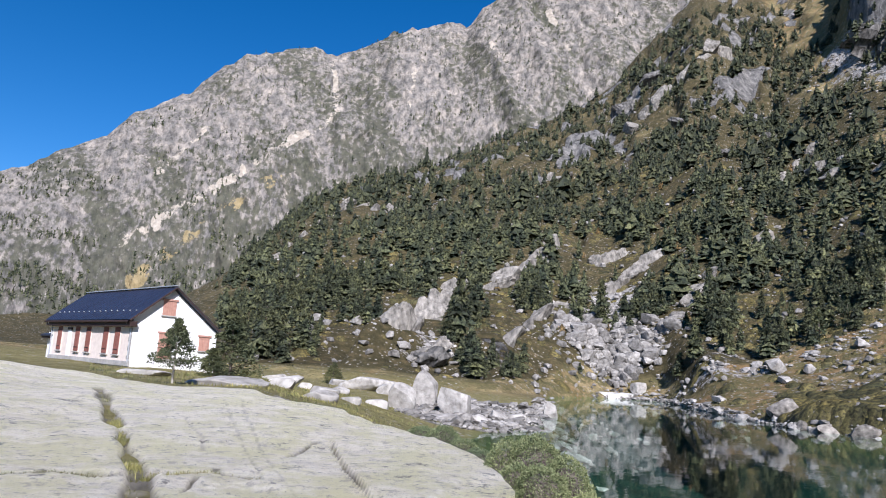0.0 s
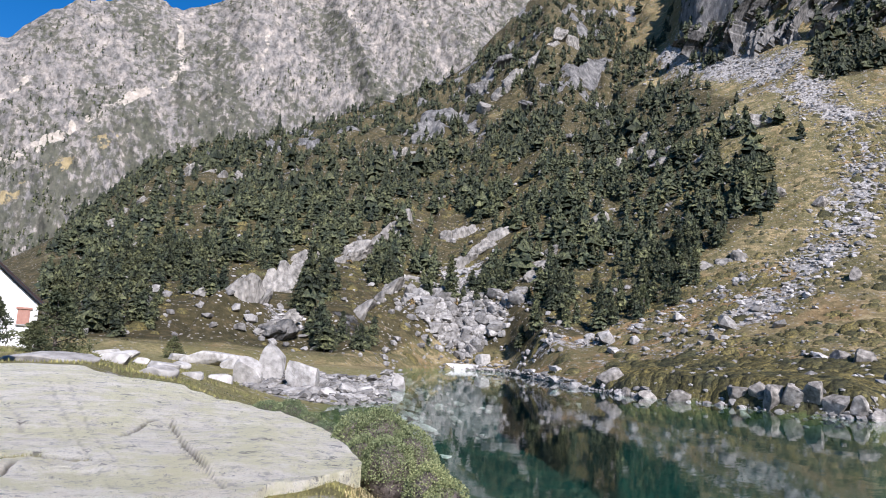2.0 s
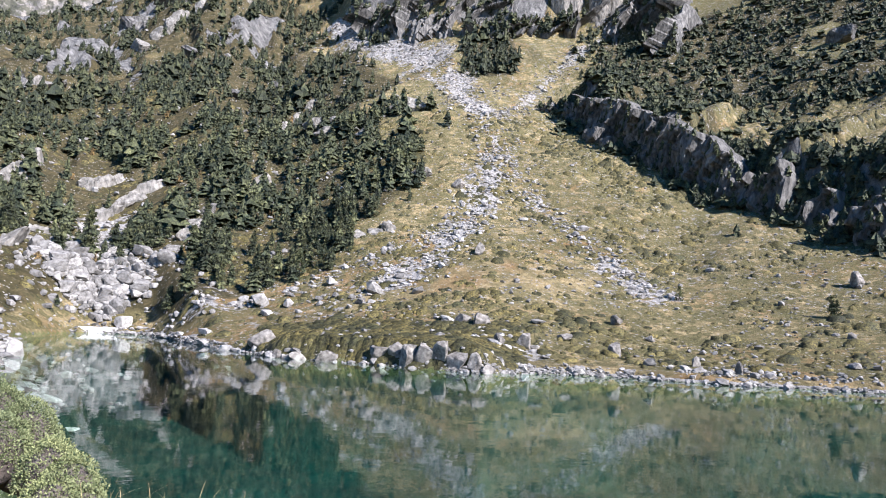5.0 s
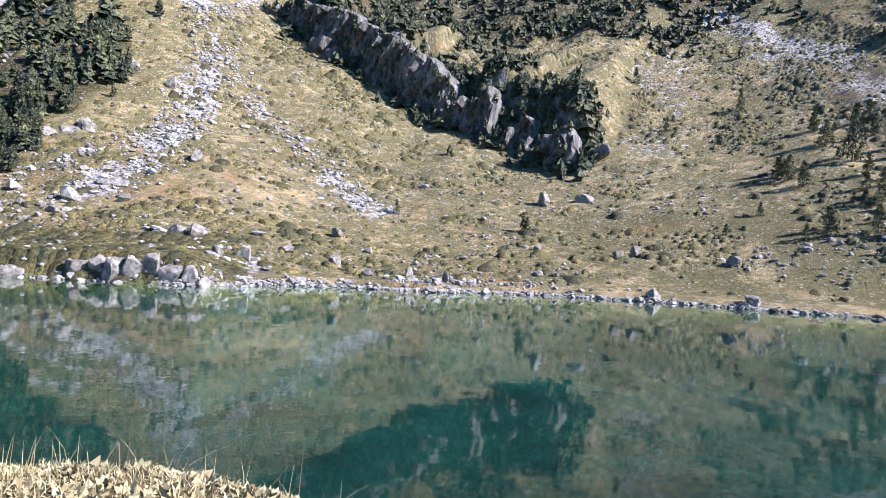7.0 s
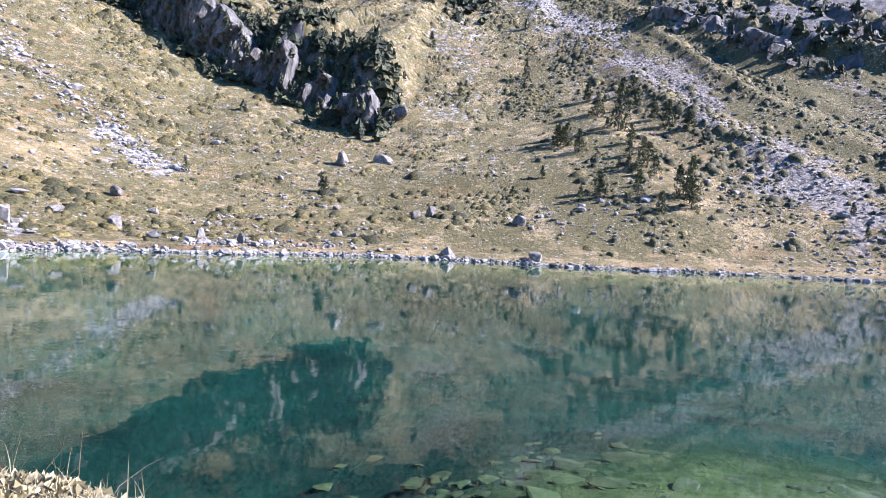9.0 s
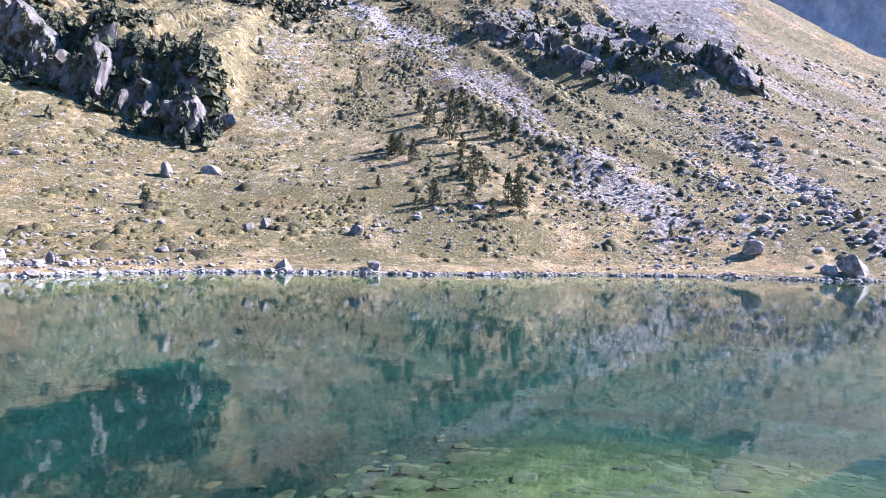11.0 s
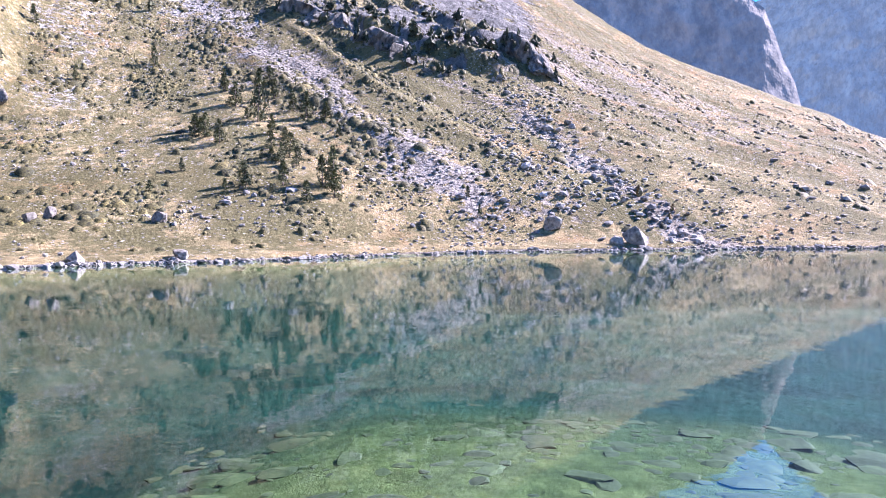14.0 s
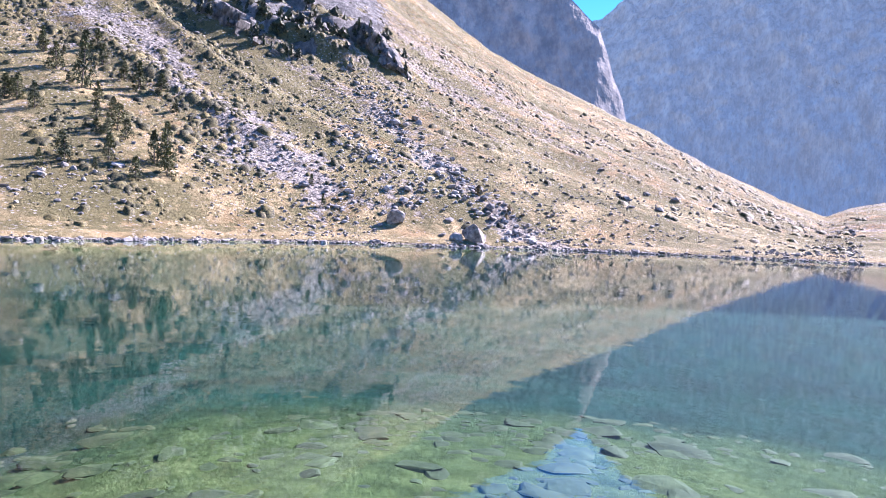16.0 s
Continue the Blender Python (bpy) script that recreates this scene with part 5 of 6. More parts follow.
# single trees on the eastern bank: bearing, distance, height, width
for az, dist, h, w in ((93.2, 178, 14, 0.62), (97.0, 181, 7.5, 1.0), (99.1, 140, 8.5, 0.75), (90.8, 201, 7, 0.9), (92.1, 140, 5, 1.1), (69.6, 143, 4.6, 0.8), (89.2, 170, 6, 1.0), (59.1, 150, 3.4, 0.9), (69.9, 143, 3.6, 0.9),
                       (90.3, 165, 6, 0.9), (92.2, 137, 5, 1.0), (96.0, 186, 6, 0.9), (85.7, 224, 6, 0.8), (94.5, 195, 6, 0.9), (98.2, 138, 7, 0.9), (91.6, 190, 7, 1.2), (94.2, 160, 4, 1.3), (111.0, 133, 3, 0.9), (110.0, 139, 2.6, 1.0),
                       (80.5, 215, 5, 0.8), (78.0, 240, 6, 0.9), (87.5, 150, 3, 1.2), (28.7, 152, 7, 1.0), (30.5, 155, 6, 1.0), (55.2, 104.5, 1.2, 2.2)):
    pine(az, dist, h, 11 + int(trng.integers(4)), "lone slender pine among grass and stones", "single pines on the far bank", trng, w)


def forest_mesh(name, label, az, r, tall, material, rng, tiers, sides, clumps, per, size, variants=10, z=None, spread=(0.14, 0.22)):
    """The rest of the wood, joined."""
    base = [pine_shape(rng, tiers, sides, clumps, per, size, rng.uniform(*spread), rng.uniform(0.02, 0.12), 0)[1] for _ in range(variants)]
    tris = np.array([b[1] for b in base])
    base = [b[0] for b in base]
    x, y = plan(az, r)
    z = ground_z(x, y) if z is None else z
    k = rng.integers(0, variants, len(x))
    v = np.array(base)[k]
    t = rng.uniform(0, 6.283, len(x))
    c, s = np.cos(t)[:, None], np.sin(t)[:, None]
    w = (tall * rng.uniform(0.85, 1.3, len(x)))[:, None]
    v = np.stack([(v[..., 0] * c - v[..., 1] * s) * w + x[:, None], (v[..., 0] * s + v[..., 1] * c) * w + y[:, None], v[..., 2] * tall[:, None] + (z - 0.05 * tall)[:, None]], -1)
    f = (tris[k] + (np.arange(len(x)) * v.shape[1])[:, None, None]).reshape(-1, 3)
    return thing(name, label, "trees", kind="stuff", me=mesh_of(name, v.reshape(-1, 3), f, material, flat=True))


MID = int(np.searchsorted(r, 290))
forest_mesh("mid_wood", "open wood of mountain pines on the lower slope", a[FRONT:MID], r[FRONT:MID], tall[FRONT:MID], M_NEEDLE, trng, 7, 9, 18, 6, 0.075, spread=(0.2, 0.31))
forest_mesh("far_wood", "open wood of dark mountain pines on the steep slope", a[MID:], r[MID:], tall[MID:], M_NEEDLE, trng, 5, 8, 6, 4, 0.11, spread=(0.2, 0.32))
# dwarf pines above the cliff bands
n = 11000
sa_, sr = trng.uniform(50, 132, n), np.sqrt(trng.uniform(205 ** 2, 470 ** 2, n))
ok = trng.uniform(0, 1, n) < woodland(sa_, sr) * np.where(sa_ > 96, 0.5, 1.0)
by = trng.uniform(50, 194, 1000)
bx = np.interp(by, BAND_Y, BAND_X) + trng.normal(10, 7, len(by))
sa_, sr = np.concatenate([sa_[ok], np.degrees(np.arctan2(bx, by))]), np.concatenate([sr[ok], np.hypot(bx, by)])
ok = np.ones(len(sa_), bool)
forest_mesh("dwarf_pines", "low bushy mountain pines above the cliff bands", sa_[ok], sr[ok], trng.uniform(2.2, 5.0, ok.sum()), M_NEEDLE, trng, 3, 8, 6, 4, 0.17, spread=(0.35, 0.6))
# pines rooted on the ledges of the cliffs
for spots, lo, hi in zip(ledges, (1.6, 4.0, 1.8, 1.8), (4.0, 8.0, 4.5, 3.5)):
    forest_mesh("ledge_pines", "small dark pines rooted on the cliff's ledges", np.degrees(np.arctan2(spots[:, 0], spots[:, 1])), np.hypot(spots[:, 0], spots[:, 1]), trng.uniform(lo, hi, len(spots)), M_NEEDLE, trng, 4, 8, 8, 4, 0.12, z=spots[:, 2], spread=(0.22, 0.36))
# small pines on the foot of the far ridge
co = np.zeros(len(west_ridge.data.vertices) * 3, np.float32)
west_ridge.data.vertices.foreach_get("co", co)
co = co.reshape(-1, 3)
pick = trng.integers(0, len(co), 22000)
c = co[pick] + trng.normal(0, 1.5, (22000, 3)) * np.array([1, 1, 0])
rise = c[:, 2] / np.hypot(c[:, 0], c[:, 1])
ok = trng.uniform(0, 1, 22000) < (0.8 * smooth(0.27, 0.1, rise) + 0.4) * smooth(-0.15, 0.3, fbm(c[:, 0], c[:, 1] + c[:, 2], 90, 3, 87))
c = c[ok]
forest_mesh("ridge_wood", "thin dark pines scattered over the foot of the far ridge", np.degrees(np.arctan2(c[:, 0], c[:, 1])), np.hypot(c[:, 0], c[:, 1]), trng.uniform(3.5, 9, len(c)), M_NEEDLE, trng, 2, 7, 4, 3, 0.27, z=c[:, 2] - 1)
# autumn rowans and dead trees
n = 40
ga = np.concatenate([trng.uniform(-8, 30, n), [126.2, 126.0, 123.6]])
gr = np.concatenate([trng.uniform(170, 330, n), [145, 142, 149]])
forest_mesh("autumn_shrubs", "small bushes turned ochre and rust in autumn", ga, gr, trng.uniform(1.5, 3.2, n + 3), M_GOLD, trng, 2, 7, 20, 6, 0.14, spread=(0.3, 0.45))


# low heath and juniper over the slopes
def cushions(name, label, x, y, size, material, rng, tall=(0.2, 0.42)):
    """Low solid shrubs in one mesh: ragged domes."""
    n, s = len(x), 7
    z = ground_z(x, y)
    a = np.arange(s) * 2 * np.pi / s + rng.uniform(0, 6.283, (n, 1))
    wide = rng.uniform(0.7, 1.3, (n, 1)) * size[:, None] * 0.5
    up = (size * rng.uniform(*tall, n) * 0.8)[:, None]
    low, mid = wide * rng.uniform(0.7, 1.25, (n, s)), wide * rng.uniform(0.4, 0.85, (n, s))
    rings = []
    for rad, hgt in ((low, -0.12), (mid, up * rng.uniform(0.55, 1.0, (n, s)))):
        px, py = x[:, None] + rad * np.cos(a) * 1.15, y[:, None] + rad * np.sin(a)
        rings.append(np.stack([px, py, ground_z(px.ravel(), py.ravel()).reshape(px.shape) + hgt], -1))
    v = np.concatenate([*rings, np.stack([x, y, z + up[:, 0]], -1)[:, None]], 1)
    k = np.arange(s)
    q = (k + 1) % s
    f = np.concatenate([np.stack([k, q, q + s], -1), np.stack([k, q + s, k + s], -1), np.stack([k + s, q + s, k * 0 + 2 * s], -1)])
    f = f[None] + (np.arange(n) * (2 * s + 1))[:, None, None]
    return thing(name, label, "shrubs", kind="stuff", me=mesh_of(name, v.reshape(-1, 3), f.reshape(-1, 3), material))


def heath_mesh(name, label, x, y, size, material, rng, per=22):
    n = len(x)
    z = ground_z(x, y)
    d = rng.normal(size=(n, per, 3))
    d[..., 2] = np.abs(d[..., 2])
    d /= np.linalg.norm(d, axis=2, keepdims=True)
    stretch = np.stack([size * rng.uniform(0.7, 1.4, n), size * rng.uniform(0.7, 1.4, n), size * rng.uniform(0.2, 0.42, n)], -1)
    c = d * stretch[:, None] * rng.uniform(0.6, 1, (n, per, 1)) + np.stack([x, y, z - 0.05], -1)[:, None]
    out = d + rng.normal(0, 0.35, d.shape)
    side = np.cross(out, rng.normal(size=out.shape))
    side /= np.linalg.norm(side, axis=2, keepdims=True)
    k = (size * 0.55)[:, None, None]
    tri = np.stack([c - side * k * 0.5, c + side * k * 0.5, c + out * k * 0.55], 2)
    return thing(name, label, "shrubs", kind="stuff", me=mesh_of(name, tri.reshape(-1, 3), np.arange(n * per * 3).reshape(-1, 3), material, flat=True))


n = 52000
a = trng.uniform(-12, 152, n)
s0 = np.sqrt(trng.uniform(0, 1, n))
r = far_shore(a) + 2.5 + 200 * s0 ** 1.25
x, y = plan(a, r)
clump = fbm(x, y, 9, 4, 85) + 0.5 * fbm(x, y, 40, 2, 86)
down = fbm(x * 0.4 - y * 0.916, (x * 0.916 + y * 0.4) * 0.2, 8, 4, 88) + 0.3 * fbm(x, y, 30, 2, 86)
clump = clump + (down - clump) * smooth(78, 90, a)
head = smooth(26, 29, a) * smooth(47, 43, a) * smooth(30, 20, r - far_shore(a))
prob = (0.08 + 0.92 * smooth(-0.05, 0.3, clump + 0.5 * head)) * np.where(a < 30, 1.3, 1.0) * (1 + 0.1 * smooth(86, 90, a) * smooth(102, 96, a) * smooth(120, 135, r) * smooth(215, 190, r))
prob = prob * (1 - 0.45 * smooth(100, 112, a)) * np.where(a > 46, smooth(2, 20, r - far_shore(a)), 1.0) * 0.72 * (1 + 0.9 * smooth(80, 86, a) * smooth(110, 102, a) + 0.5 * smooth(32, 38, a) * smooth(64, 58, a))
ok = trng.uniform(0, 1, n) < prob
cushions("heath", "low olive and brown heath shrubs over the slopes", x[ok], y[ok], lognormal(trng, ok.sum(), 1.15, 0.45, 3.2), M_SHRUB, trng)
n = 3000
a = trng.uniform(26, 47, n)
r = far_shore(a) + trng.uniform(0.9, 32, n)
x, y = plan(a, r)
cushions("headland_heath", "dense brown-green heath capping the headland", x, y, trng.uniform(0.9, 2.4, n), M_CAP, trng, (0.15, 0.32))


# ------------------------------------------------------------------ the hut
def mountain_hut():
    length, width, apex_at, eave, back_eave, apex, thick = 15.9, 6.2, 2.55, 3.2, 2.5, 5.35, 0.45
    x, y = -20.65, 47.7
    along_ = Vector((-0.72, 0.694, 0)).normalized()
    across = Vector((0.694, 0.72, 0)).normalized()
    root = thing("mountain_hut", "low lakeside hut with a white gable and dark blue roof", "building")
    root.matrix_world = Matrix(((along_.x, across.x, 0, x), (along_.y, across.y, 0, y), (0, 0, 1, 3.82), (0, 0, 0, 1)))
    hut_rng = np.random.default_rng(3)

    def wall(name, size, at, material, label=""):
        return part(name, block(bmesh.new(), size, pose(*at), 0.01), material, root, label)

    def gable(u0, material, label):
        bm = bmesh.new()
        prof = [(0, -0.6), (width, -0.6), (width, back_eave), (apex_at, apex), (0, eave)]
        a = [bm.verts.new((u0, s, z)) for s, z in prof]
        b = [bm.verts.new((u0 + thick, s, z)) for s, z in prof]
        bm.faces.new(a)
        bm.faces.new(b[::-1])
        for i in range(5):
            j = (i + 1) % 5
            bm.faces.new((a[j], a[i], b[i], b[j]))
        bmesh.ops.recalc_face_normals(bm, faces=bm.faces)
        return part("gable_wall", bm, material, root, label)

    front = gable(0.0, M_WHITE, "white painted gable wall")
    gable(length - thick, M_WHITE, "white painted gable wall")
    long_wall = wall("long_wall", (length - 2 * thick, thick, eave + 0.6), (length / 2, thick / 2, eave / 2 - 0.3), M_RENDER, "pale pink rendered wall")
    wall("back_wall", (length - 2 * thick, thick, back_eave + 0.6), (length / 2, width - thick / 2, back_eave / 2 - 0.3), M_RENDER)
    wall("plinth", (length + 0.1, 0.14, 0.34), (length / 2, -0.03, 0.02), M_QUOIN, "grey stone footing")

    # roof slopes with standing seams, ridge cap, snow guards, gutter and eave boards
    def slope(name, s0, z0, s1, z1):
        run = math.hypot(s1 - s0, z1 - z0)
        ang = math.degrees(math.atan2(z1 - z0, s1 - s0))
        bm = block(bmesh.new(), (length + 0.9, run, 0.12), pose(length / 2, (s0 + s1) / 2, (z0 + z1) / 2 + 0.12, ang), 0.01)
        ob = part(name, bm, M_SLATE, root, "dark blue metal roof slope")
        for k in range(28):
            u = -0.4 + k * (length + 0.8) / 27
            part("seam", block(bmesh.new(), (0.03, run, 0.035), pose(u, (s0 + s1) / 2, (z0 + z1) / 2 + 0.21, ang), 0.004), M_SLATE, ob)
        return ob

    over = 0.45
    k1 = (apex - eave) / apex_at
    k2 = (apex - back_eave) / (width - apex_at)
    front_roof = slope("roof_slope", -over, eave - over * k1, apex_at, apex)
    slope("roof_slope", width + over, back_eave - over * k2, apex_at, apex)
    part("ridge_cap", block(bmesh.new(), (length + 0.95, 0.34, 0.08), pose(length / 2, apex_at, apex + 0.24), 0.02), M_ZINC, root, "zinc ridge capping")
    for k in range(15):
        u = 0.4 + k * (length - 0.8) / 14
        part("snow_guard", block(bmesh.new(), (0.12, 0.08, 0.1), pose(u, 0.25, eave + 0.25 * k1 + 0.26, math.degrees(math.atan(k1))), 0.02), M_ZINC, front_roof, "pale metal snow guard")
    part("eave_board", block(bmesh.new(), (length + 0.8, 0.5, 0.36), pose(length / 2, -0.16, eave - 0.5), 0.01), M_TRIM, root, "dark brown boarded eave")
    for u in (-0.47, length + 0.47):
        for s0, z0, s1, z1 in ((-over, eave - over * k1, apex_at, apex), (width + over, back_eave - over * k2, apex_at, apex)):
            run = math.hypot(s1 - s0, z1 - z0)
            part("verge_board", block(bmesh.new(), (0.05, run, 0.1), pose(u, (s0 + s1) / 2, (z0 + z1) / 2 + 0.1, math.degrees(math.atan2(z1 - z0, s1 - s0))), 0.008), M_TRIM, root, "dark verge board")
    gv, gf = limb((-0.45, -0.52, eave - 0.36), (length + 0.45, -0.52, eave - 0.36), 0.075, 0.075, 10)
    under("gutter", mesh_of("gutter", gv, gf, M_TRIM), root, "dark metal gutter")
    for u in (0.12, length - 0.1):
        pv, pf = joined([limb((u, -0.5, eave - 0.38), (u, -0.07, eave - 0.75), 0.045, 0.045, 8), limb((u, -0.07, eave - 0.75), (u, -0.07, 0.1), 0.045, 0.045, 8)])
        under("downpipe", mesh_of("downpipe", pv, pf, M_ZINC), root, "zinc downpipe")

    # tall shuttered windows of the long side
    def window(u, w, z0, z1):
        frame_ = part("window", block(bmesh.new(), (w + 0.22, 0.05, z1 - z0 + 0.2), pose(u, -0.025, (z0 + z1) / 2), 0.01), M_RENDER, root, "raised rendered surround")
        part("sill", block(bmesh.new(), (w + 0.3, 0.16, 0.07), pose(u, -0.07, z0 - 0.08), 0.01), M_QUOIN, frame_)
        leaf = part("shutter", block(bmesh.new(), (w, 0.05, z1 - z0), pose(u, -0.075, (z0 + z1) / 2), 0.006), M_SHUTTER, root, "closed brown-red board shutter")
        for k in range(1, 5):
            part("batten", block(bmesh.new(), (0.03, 0.02, z1 - z0 - 0.05), pose(u - w / 2 + k * w / 5, -0.108, (z0 + z1) / 2), 0.003), M_SHUTTER, leaf)
        for z in (z0 + 0.3, z1 - 0.3):
            part("hinge", block(bmesh.new(), (w * 0.9, 0.015, 0.05), pose(u, -0.125, z), 0.003), M_TRIM, leaf)

    for u in (2.3, 4.35, 7.65, 9.9, 13.8):
        window(u, 0.82, 0.62, 2.48)
    door = part("door", block(bmesh.new(), (0.75, 0.06, 2.1), pose(11.65, -0.03, 1.15), 0.01), M_WHITE, root, "pale weathered door")
    part("lintel", block(bmesh.new(), (0.95, 0.1, 0.18), pose(11.65, -0.05, 2.32), 0.01), M_TRIM, door, "dark lintel")

    # terracotta shutters of the gable
    def panel(s0, s1, z0, z1):
        p = part("gable_shutter", block(bmesh.new(), (0.06, s1 - s0, z1 - z0), pose(-0.03, (s0 + s1) / 2, (z0 + z1) / 2), 0.008), M_PANEL, root, "closed terracotta shutter")
        part("lintel", block(bmesh.new(), (0.14, s1 - s0 + 0.2, 0.14), pose(-0.05, (s0 + s1) / 2, z1 + 0.07), 0.01), M_PANEL, p)
        part("sill", block(bmesh.new(), (0.16, s1 - s0 + 0.16, 0.08), pose(-0.06, (s0 + s1) / 2, z0 - 0.04), 0.01), M_QUOIN, p)
        for k in range(1, 6):
            part("batten", block(bmesh.new(), (0.02, 0.025, z1 - z0 - 0.06), pose(-0.068, s0 + k * (s1 - s0) / 6, (z0 + z1) / 2), 0.003), M_PANEL, p)

    panel(1.9, 2.85, 3.48, 4.5)
    panel(1.85, 2.85, 0.45, 2.2)
    panel(4.85, 5.65, 1.15, 2.15)
    # corner stones
    z = -0.3
    k = 0
    while z < eave - 0.4:
        h = float(hut_rng.uniform(0.26, 0.36))
        w = (0.5, 0.32)[k % 2] + float(hut_rng.uniform(-0.05, 0.05))
        part("quoin", block(bmesh.new(), (w, 0.05, h - 0.03), pose(w / 2 - 0.01, -0.02, z + h / 2), 0.015), M_QUOIN, front, "grey corner stone")
        z, k = z + h, k + 1
    # lean-to at the far end
    part("annex_wall", block(bmesh.new(), (2.4, 3.4, 2.6), pose(length + 1.2, 2.2, 0.7), 0.01), M_WHITE, root, "white wall of the lean-to")
    ar = part("annex_roof", block(bmesh.new(), (3.0, 4.4, 0.14), pose(length + 1.3, 2.1, 2.25, 14), 0.02), M_SLATE, root, "dark blue lean-to roof")
    part("annex_eave", block(bmesh.new(), (2.9, 0.1, 0.3), pose(length + 1.3, 0.15, 1.62), 0.01), M_TRIM, ar)


mountain_hut()
trng = np.random.default_rng(77)
pine(-20.2, 32.5, 3.0, 8, "young pine with a pale bare trunk before the gable", "", trng, 1.0)
pine(-16.1, 47.0, 4.2, 9, "dense rounded pine beside the hut", "", trng, 1.4)
pine(-17.3, 45.5, 1.9, 10, "low young pine beside the hut", "", trng, 1.7)
pine(-8.2, 98.0, 3.2, 9, "bushy pine on the meadow's edge", "", trng, 1.6)

# the low weir at the outlet
def weir():
    bm = bmesh.new()
    x0, y0 = plan(13.0, 156.5)
    x1, y1 = plan(17.1, 157.5)
    ang = math.degrees(math.atan2(y1 - y0, x1 - x0))
    block(bm, (math.hypot(x1 - x0, y1 - y0), 0.9, 2.2), pose((x0 + x1) / 2, (y0 + y1) / 2, 0.0, 0, 0, ang), 0.06)
    ob = thing("weir", "low white concrete weir across the lake outlet", "weir")
    part("weir_wall", bm, M_CONCRETE, ob)
    bm = block(bmesh.new(), (math.hypot(x1 - x0, y1 - y0) + 0.3, 1.15, 0.16), pose((x0 + x1) / 2, (y0 + y1) / 2, 1.16, 0, 0, ang), 0.04)
    part("coping", bm, M_CONCRETE, ob)


weir()


# ------------------------------------------------------------------ bushes, turf and dry grass at the lookout
def leafy_mound(name, label, lobes, leaves, size, rng, material=None, twigs=40):
    """A mound of small leaves: lobes of x, y, z, radius across and height, over a bed of twigs."""
    material = material or M_BUSH
    root = thing(name, label, "bush")
    cx, cy = np.mean([l[0] for l in lobes]), np.mean([l[1] for l in lobes])
    vs = []
    for x, y, z, rad, hgt in lobes:
        n = int(leaves * rad * rad)
        d = rng.normal(size=(n, 3))
        d[:, 2] = np.abs(d[:, 2]) - 0.15
        d /= np.linalg.norm(d, axis=1, keepdims=True)
        o = rng.uniform(-20, 20)
        lump = 1 + 0.16 * fbm(d[:, 0] * 2 + o, d[:, 1] * 2 + d[:, 2], 0.7, 3, 91) + 0.07 * fbm(d[:, 0] * 2 + o, d[:, 1] * 2 - d[:, 2], 0.2, 2, 92)
        depth = 1 - 0.16 * rng.uniform(0, 1, n) ** 2
        c = d * (lump * depth)[:, None] * np.array([rad, rad, hgt]) + np.array([x, y, z])
        out = d * 0.8 + rng.normal(0, 0.55, d.shape)
        out /= np.linalg.norm(out, axis=1, keepdims=True)
        side = np.cross(out, rng.normal(size=out.shape))
        side /= np.linalg.norm(side, axis=1, keepdims=True)
        k = size * rng.uniform(0.6, 1.4, (n, 1))
        vs.append(np.stack([c - out * k * 0.2, c + side * k * 0.32 + out * k * 0.35, c + out * k, c - side * k * 0.32 + out * k * 0.35], 1))
    v = np.concatenate(vs).reshape(-1, 3)
    under("foliage", mesh_of("foliage", v, np.arange(len(v)).reshape(-1, 4), material, flat=True), root)
    wood = []
    for _ in range(twigs):
        x, y, z, rad, hgt = lobes[rng.integers(len(lobes))]
        a = rng.uniform(0, 6.283)
        q = (x + rad * 0.85 * math.cos(a), y + rad * 0.85 * math.sin(a), z + hgt * rng.uniform(0.0, 0.5))
        wood.append(limb((x, y, z - 0.3), q, 0.02, 0.005, 4))
    under("branches", mesh_of("branches", *joined(wood), M_BARK), root)
    # a solid bark-brown core fills each lobe behind its leaves
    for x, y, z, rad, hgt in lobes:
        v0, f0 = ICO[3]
        under("inner_growth", mesh_of("inner_growth", v0 * np.array([rad * 0.8, rad * 0.8, hgt * 0.8]) + np.array([x, y, z]), f0, M_BARK), root, "solid bark-brown core inside the leaves")
    return root


def lobe(az, r, top, rad, hgt):
    x, y = plan(az, r)
    return (float(x), float(y), top - hgt, rad, hgt)


brng = np.random.default_rng(55)
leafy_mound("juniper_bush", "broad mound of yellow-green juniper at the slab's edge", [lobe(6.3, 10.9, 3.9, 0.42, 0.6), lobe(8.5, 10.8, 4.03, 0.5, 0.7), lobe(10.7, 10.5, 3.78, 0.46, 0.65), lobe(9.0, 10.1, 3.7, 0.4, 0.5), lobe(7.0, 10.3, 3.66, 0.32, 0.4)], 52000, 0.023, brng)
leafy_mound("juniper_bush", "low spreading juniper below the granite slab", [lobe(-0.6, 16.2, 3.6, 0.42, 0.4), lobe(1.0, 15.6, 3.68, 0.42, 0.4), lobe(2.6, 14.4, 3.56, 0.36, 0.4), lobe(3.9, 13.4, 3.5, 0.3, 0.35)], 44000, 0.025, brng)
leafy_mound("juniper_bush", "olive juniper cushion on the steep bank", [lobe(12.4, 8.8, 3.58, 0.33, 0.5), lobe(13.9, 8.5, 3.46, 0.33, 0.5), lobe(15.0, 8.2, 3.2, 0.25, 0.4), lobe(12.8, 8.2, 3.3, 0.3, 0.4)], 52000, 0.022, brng)


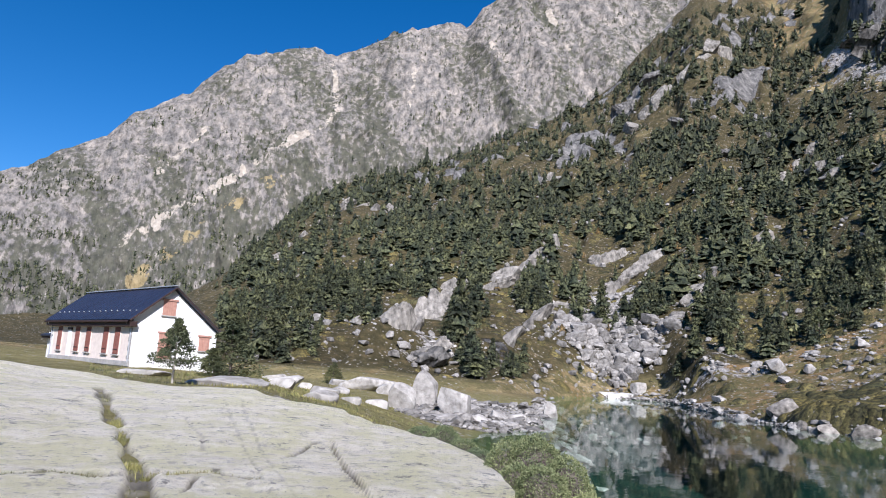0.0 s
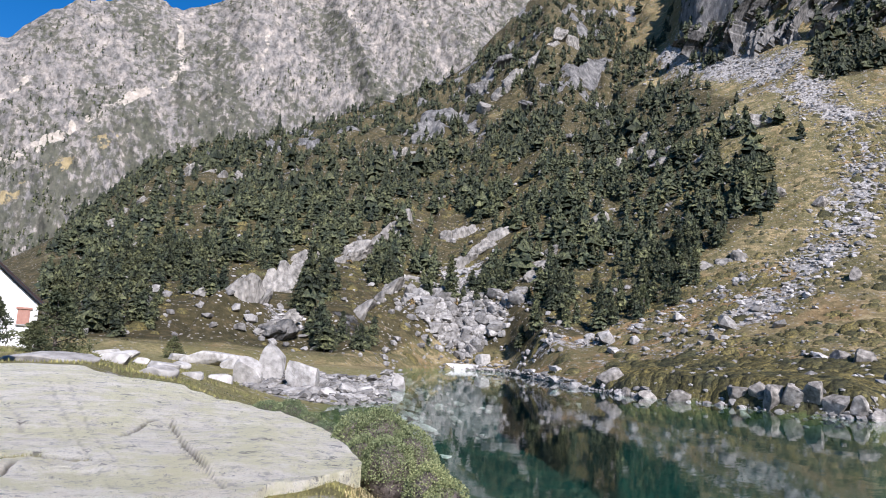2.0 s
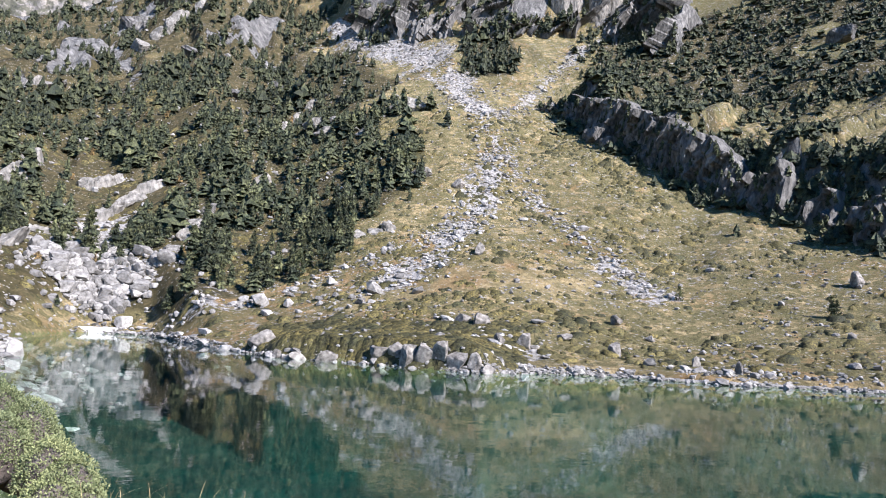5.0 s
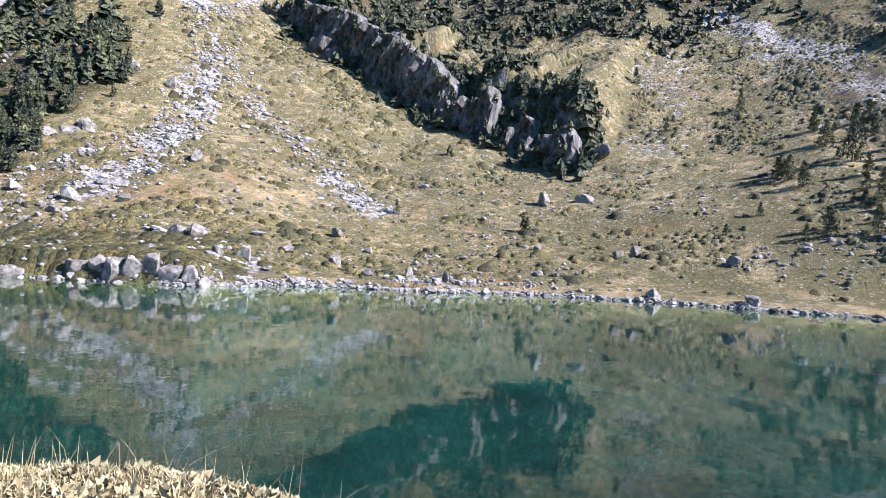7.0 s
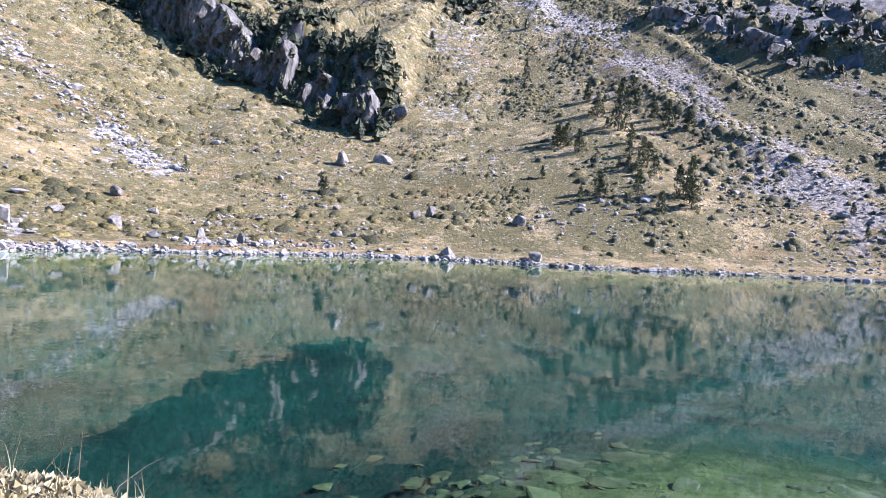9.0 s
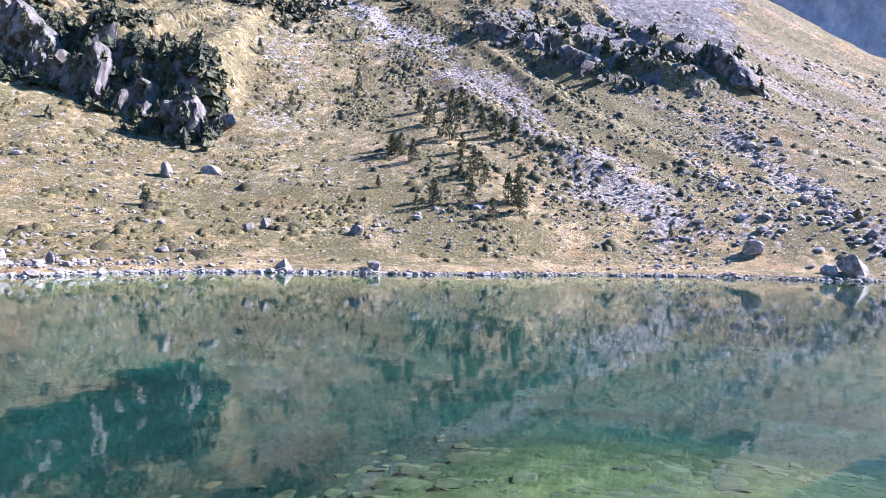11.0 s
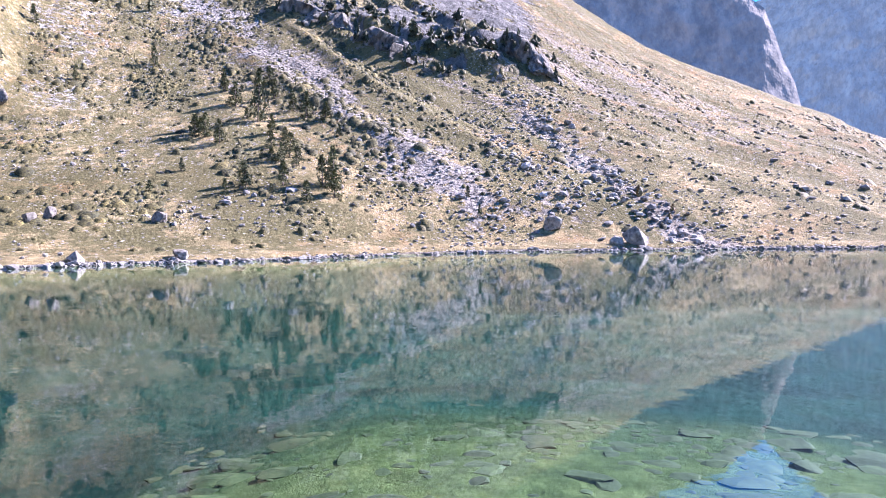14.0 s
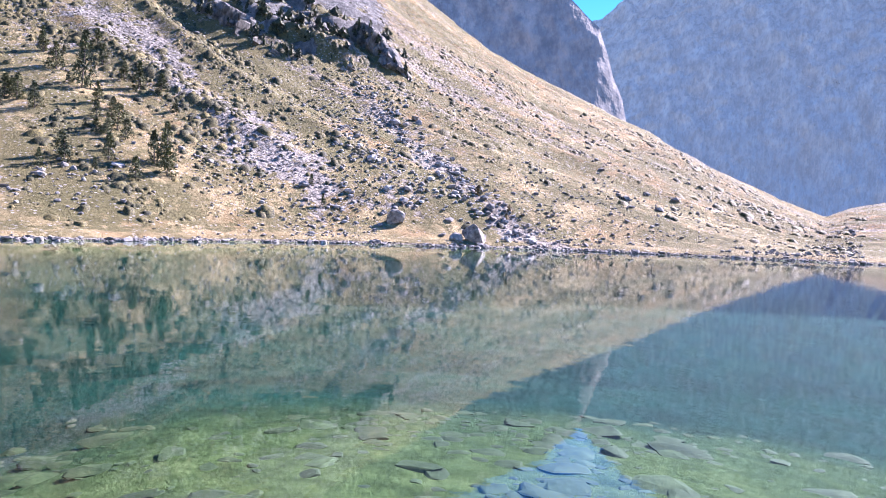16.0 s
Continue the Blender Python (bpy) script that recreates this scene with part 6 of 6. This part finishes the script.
def blades(name, label, x, y, z, length, rng, material, lean=0.5, width=0.006):
    """Single grass blades, each a bent tapering strip."""
    n = len(x)
    a = rng.uniform(0, 6.283, n)
    d = np.stack([np.cos(a), np.sin(a)], -1)
    b = np.abs(rng.normal(0, lean, n))
    s = np.stack([-np.sin(a), np.cos(a)], -1)
    pts = []
    for t, w in ((0, 1.0), (0.45, 0.8), (0.8, 0.45), (1.0, 0.1)):
        reach = (b * t ** 1.7 * length)[:, None] * d
        up = length * t * (1 - 0.35 * b * t)
        for sign in (-1, 1):
            off = s * (sign * w * width)
            pts.append(np.stack([x + reach[:, 0] + off[:, 0], y + reach[:, 1] + off[:, 1], z + up], -1))
    v = np.stack(pts, 1)
    q = np.array([[0, 1, 3, 2], [2, 3, 5, 4], [4, 5, 7, 6]])
    f = (np.arange(n) * 8)[:, None, None] + q
    return thing(name, label, "grass", kind="stuff", me=mesh_of(name, v.reshape(-1, 3), f.reshape(-1, 4), material, flat=True))


grng = np.random.default_rng(66)


def bank_spots(n, lo, hi, back, rng):
    a = rng.uniform(lo, hi, n)
    lip = tab(a, (5, 8.5), (16, 6.6), (25, 6.0), (33, 5.6), (41, 5.4), (50, 4.8), (57, 4.1), (63, 3.2), (70, 2.7), (90, 2.4), (160, 2.4))
    r = lip + 0.9 - back * rng.uniform(0, 1, n) ** 1.3
    x, y = plan(a, r)
    return x, y


x, y = bank_spots(26000, 6, 62, 2.6, grng)
tuft = smooth(-0.3, 0.3, fbm(x, y, 0.5, 3, 95))
ok = grng.uniform(0, 1, len(x)) < 0.15 + 0.85 * tuft
x, y = x[ok], y[ok]
blades("bank_grass", "short straw-coloured grass and moss on the bank", x, y, ground_z(x, y) - 0.01, grng.uniform(0.03, 0.1, len(x)), grng, M_STRAW, 1.0, 0.004)
x, y = bank_spots(240, 14, 58, 1.3, grng)
x, y = x + 0.06 * fbm(x, y, 0.3, 2, 97), y
blades("tall_grass", "thin pale dry stalks leaning over the water", x, y, ground_z(x, y) - 0.01, grng.uniform(0.18, 0.4, len(x)), grng, M_STRAW, 0.75, 0.0025)
x, y = bank_spots(2300, 12, 60, 2.2, grng)
heath_mesh("bank_moss", "cushions of pale moss and dead heather on the bank", x, y, grng.uniform(0.06, 0.17, len(x)), M_STRAW, grng, 26)
a = grng.uniform(-1.5, 8.5, 9000)
r = grng.uniform(4.5, 8.4, 9000)
x, y = plan(a, r)
ok = (r < slab_front(a) + 0.1) & (grng.uniform(0, 1, 9000) < 0.2 + smooth(-0.3, 0.2, fbm(x, y, 0.7, 3, 98)))
blades("green_turf", "fresh green turf in front of the slab", x[ok], y[ok], ground_z(x[ok], y[ok]) - 0.01, grng.uniform(0.02, 0.055, ok.sum()), grng, M_TURF, 0.8, 0.004)
# grass growing in the cracks of the slab
xs, ys = [], []
for pts, width, _ in CRACKS[:1] + CRACKS[5:6]:
    n = 6000
    x, y = along(pts, width * 0.9, n, grng)
    ok = grng.uniform(0, 1, n) < smooth(-0.25, 0.15, fbm(x, y, 1.1, 2, 99))
    xs.append(x[ok]), ys.append(y[ok])
x, y = np.concatenate(xs), np.concatenate(ys)
blades("crack_grass", "tufts of yellow-green grass in the slab's cracks", x, y, ground_z(x, y) - 0.03, grng.uniform(0.05, 0.15, len(x)), grng, M_TURF, 0.7, 0.006)
# meadow grass round the hut
n = 16000
a = grng.uniform(-26, -1, n)
r = grng.uniform(24, 66, n)
x, y = plan(a, r)
ok = (r > slab_edge(a) + 0.2) & (grng.uniform(0, 1, n) < 0.25 + smooth(-0.2, 0.3, fbm(x, y, 3, 3, 96)))
blades("meadow_grass", "short autumn meadow grass around the hut", x[ok], y[ok], ground_z(x[ok], y[ok]) - 0.02, grng.uniform(0.06, 0.2, ok.sum()), grng, M_TURF, 0.7, 0.02)
# flat stones in the meadow
srng = np.random.default_rng(70)
for az, r, w, d, h in ((-16.2, 35.5, 3.4, 2.0, 0.45), (-14.6, 37, 1.6, 1.4, 0.4), (-12.2, 44, 2.6, 1.4, 0.5), (-9.0, 38, 1.7, 1.2, 0.6), (-22.4, 41, 3.0, 1.4, 0.3), (-6.6, 47, 1.5, 1.0, 0.5), (-10.4, 52, 1.4, 1, 0.4), (-4.4, 55, 2.0, 1.4, 0.7),
                       (-12.8, 58, 2.4, 1.6, 0.6), (-7.6, 62, 1.6, 1.3, 0.6)):
    put_rock("flat_rock", "flat pale granite rock in the meadow", "rock", "rocks in the meadow", az, r, w, d, h, [ROUND_MESH] + ROCK_MESHES[3], srng, 0.35, tilt=5)
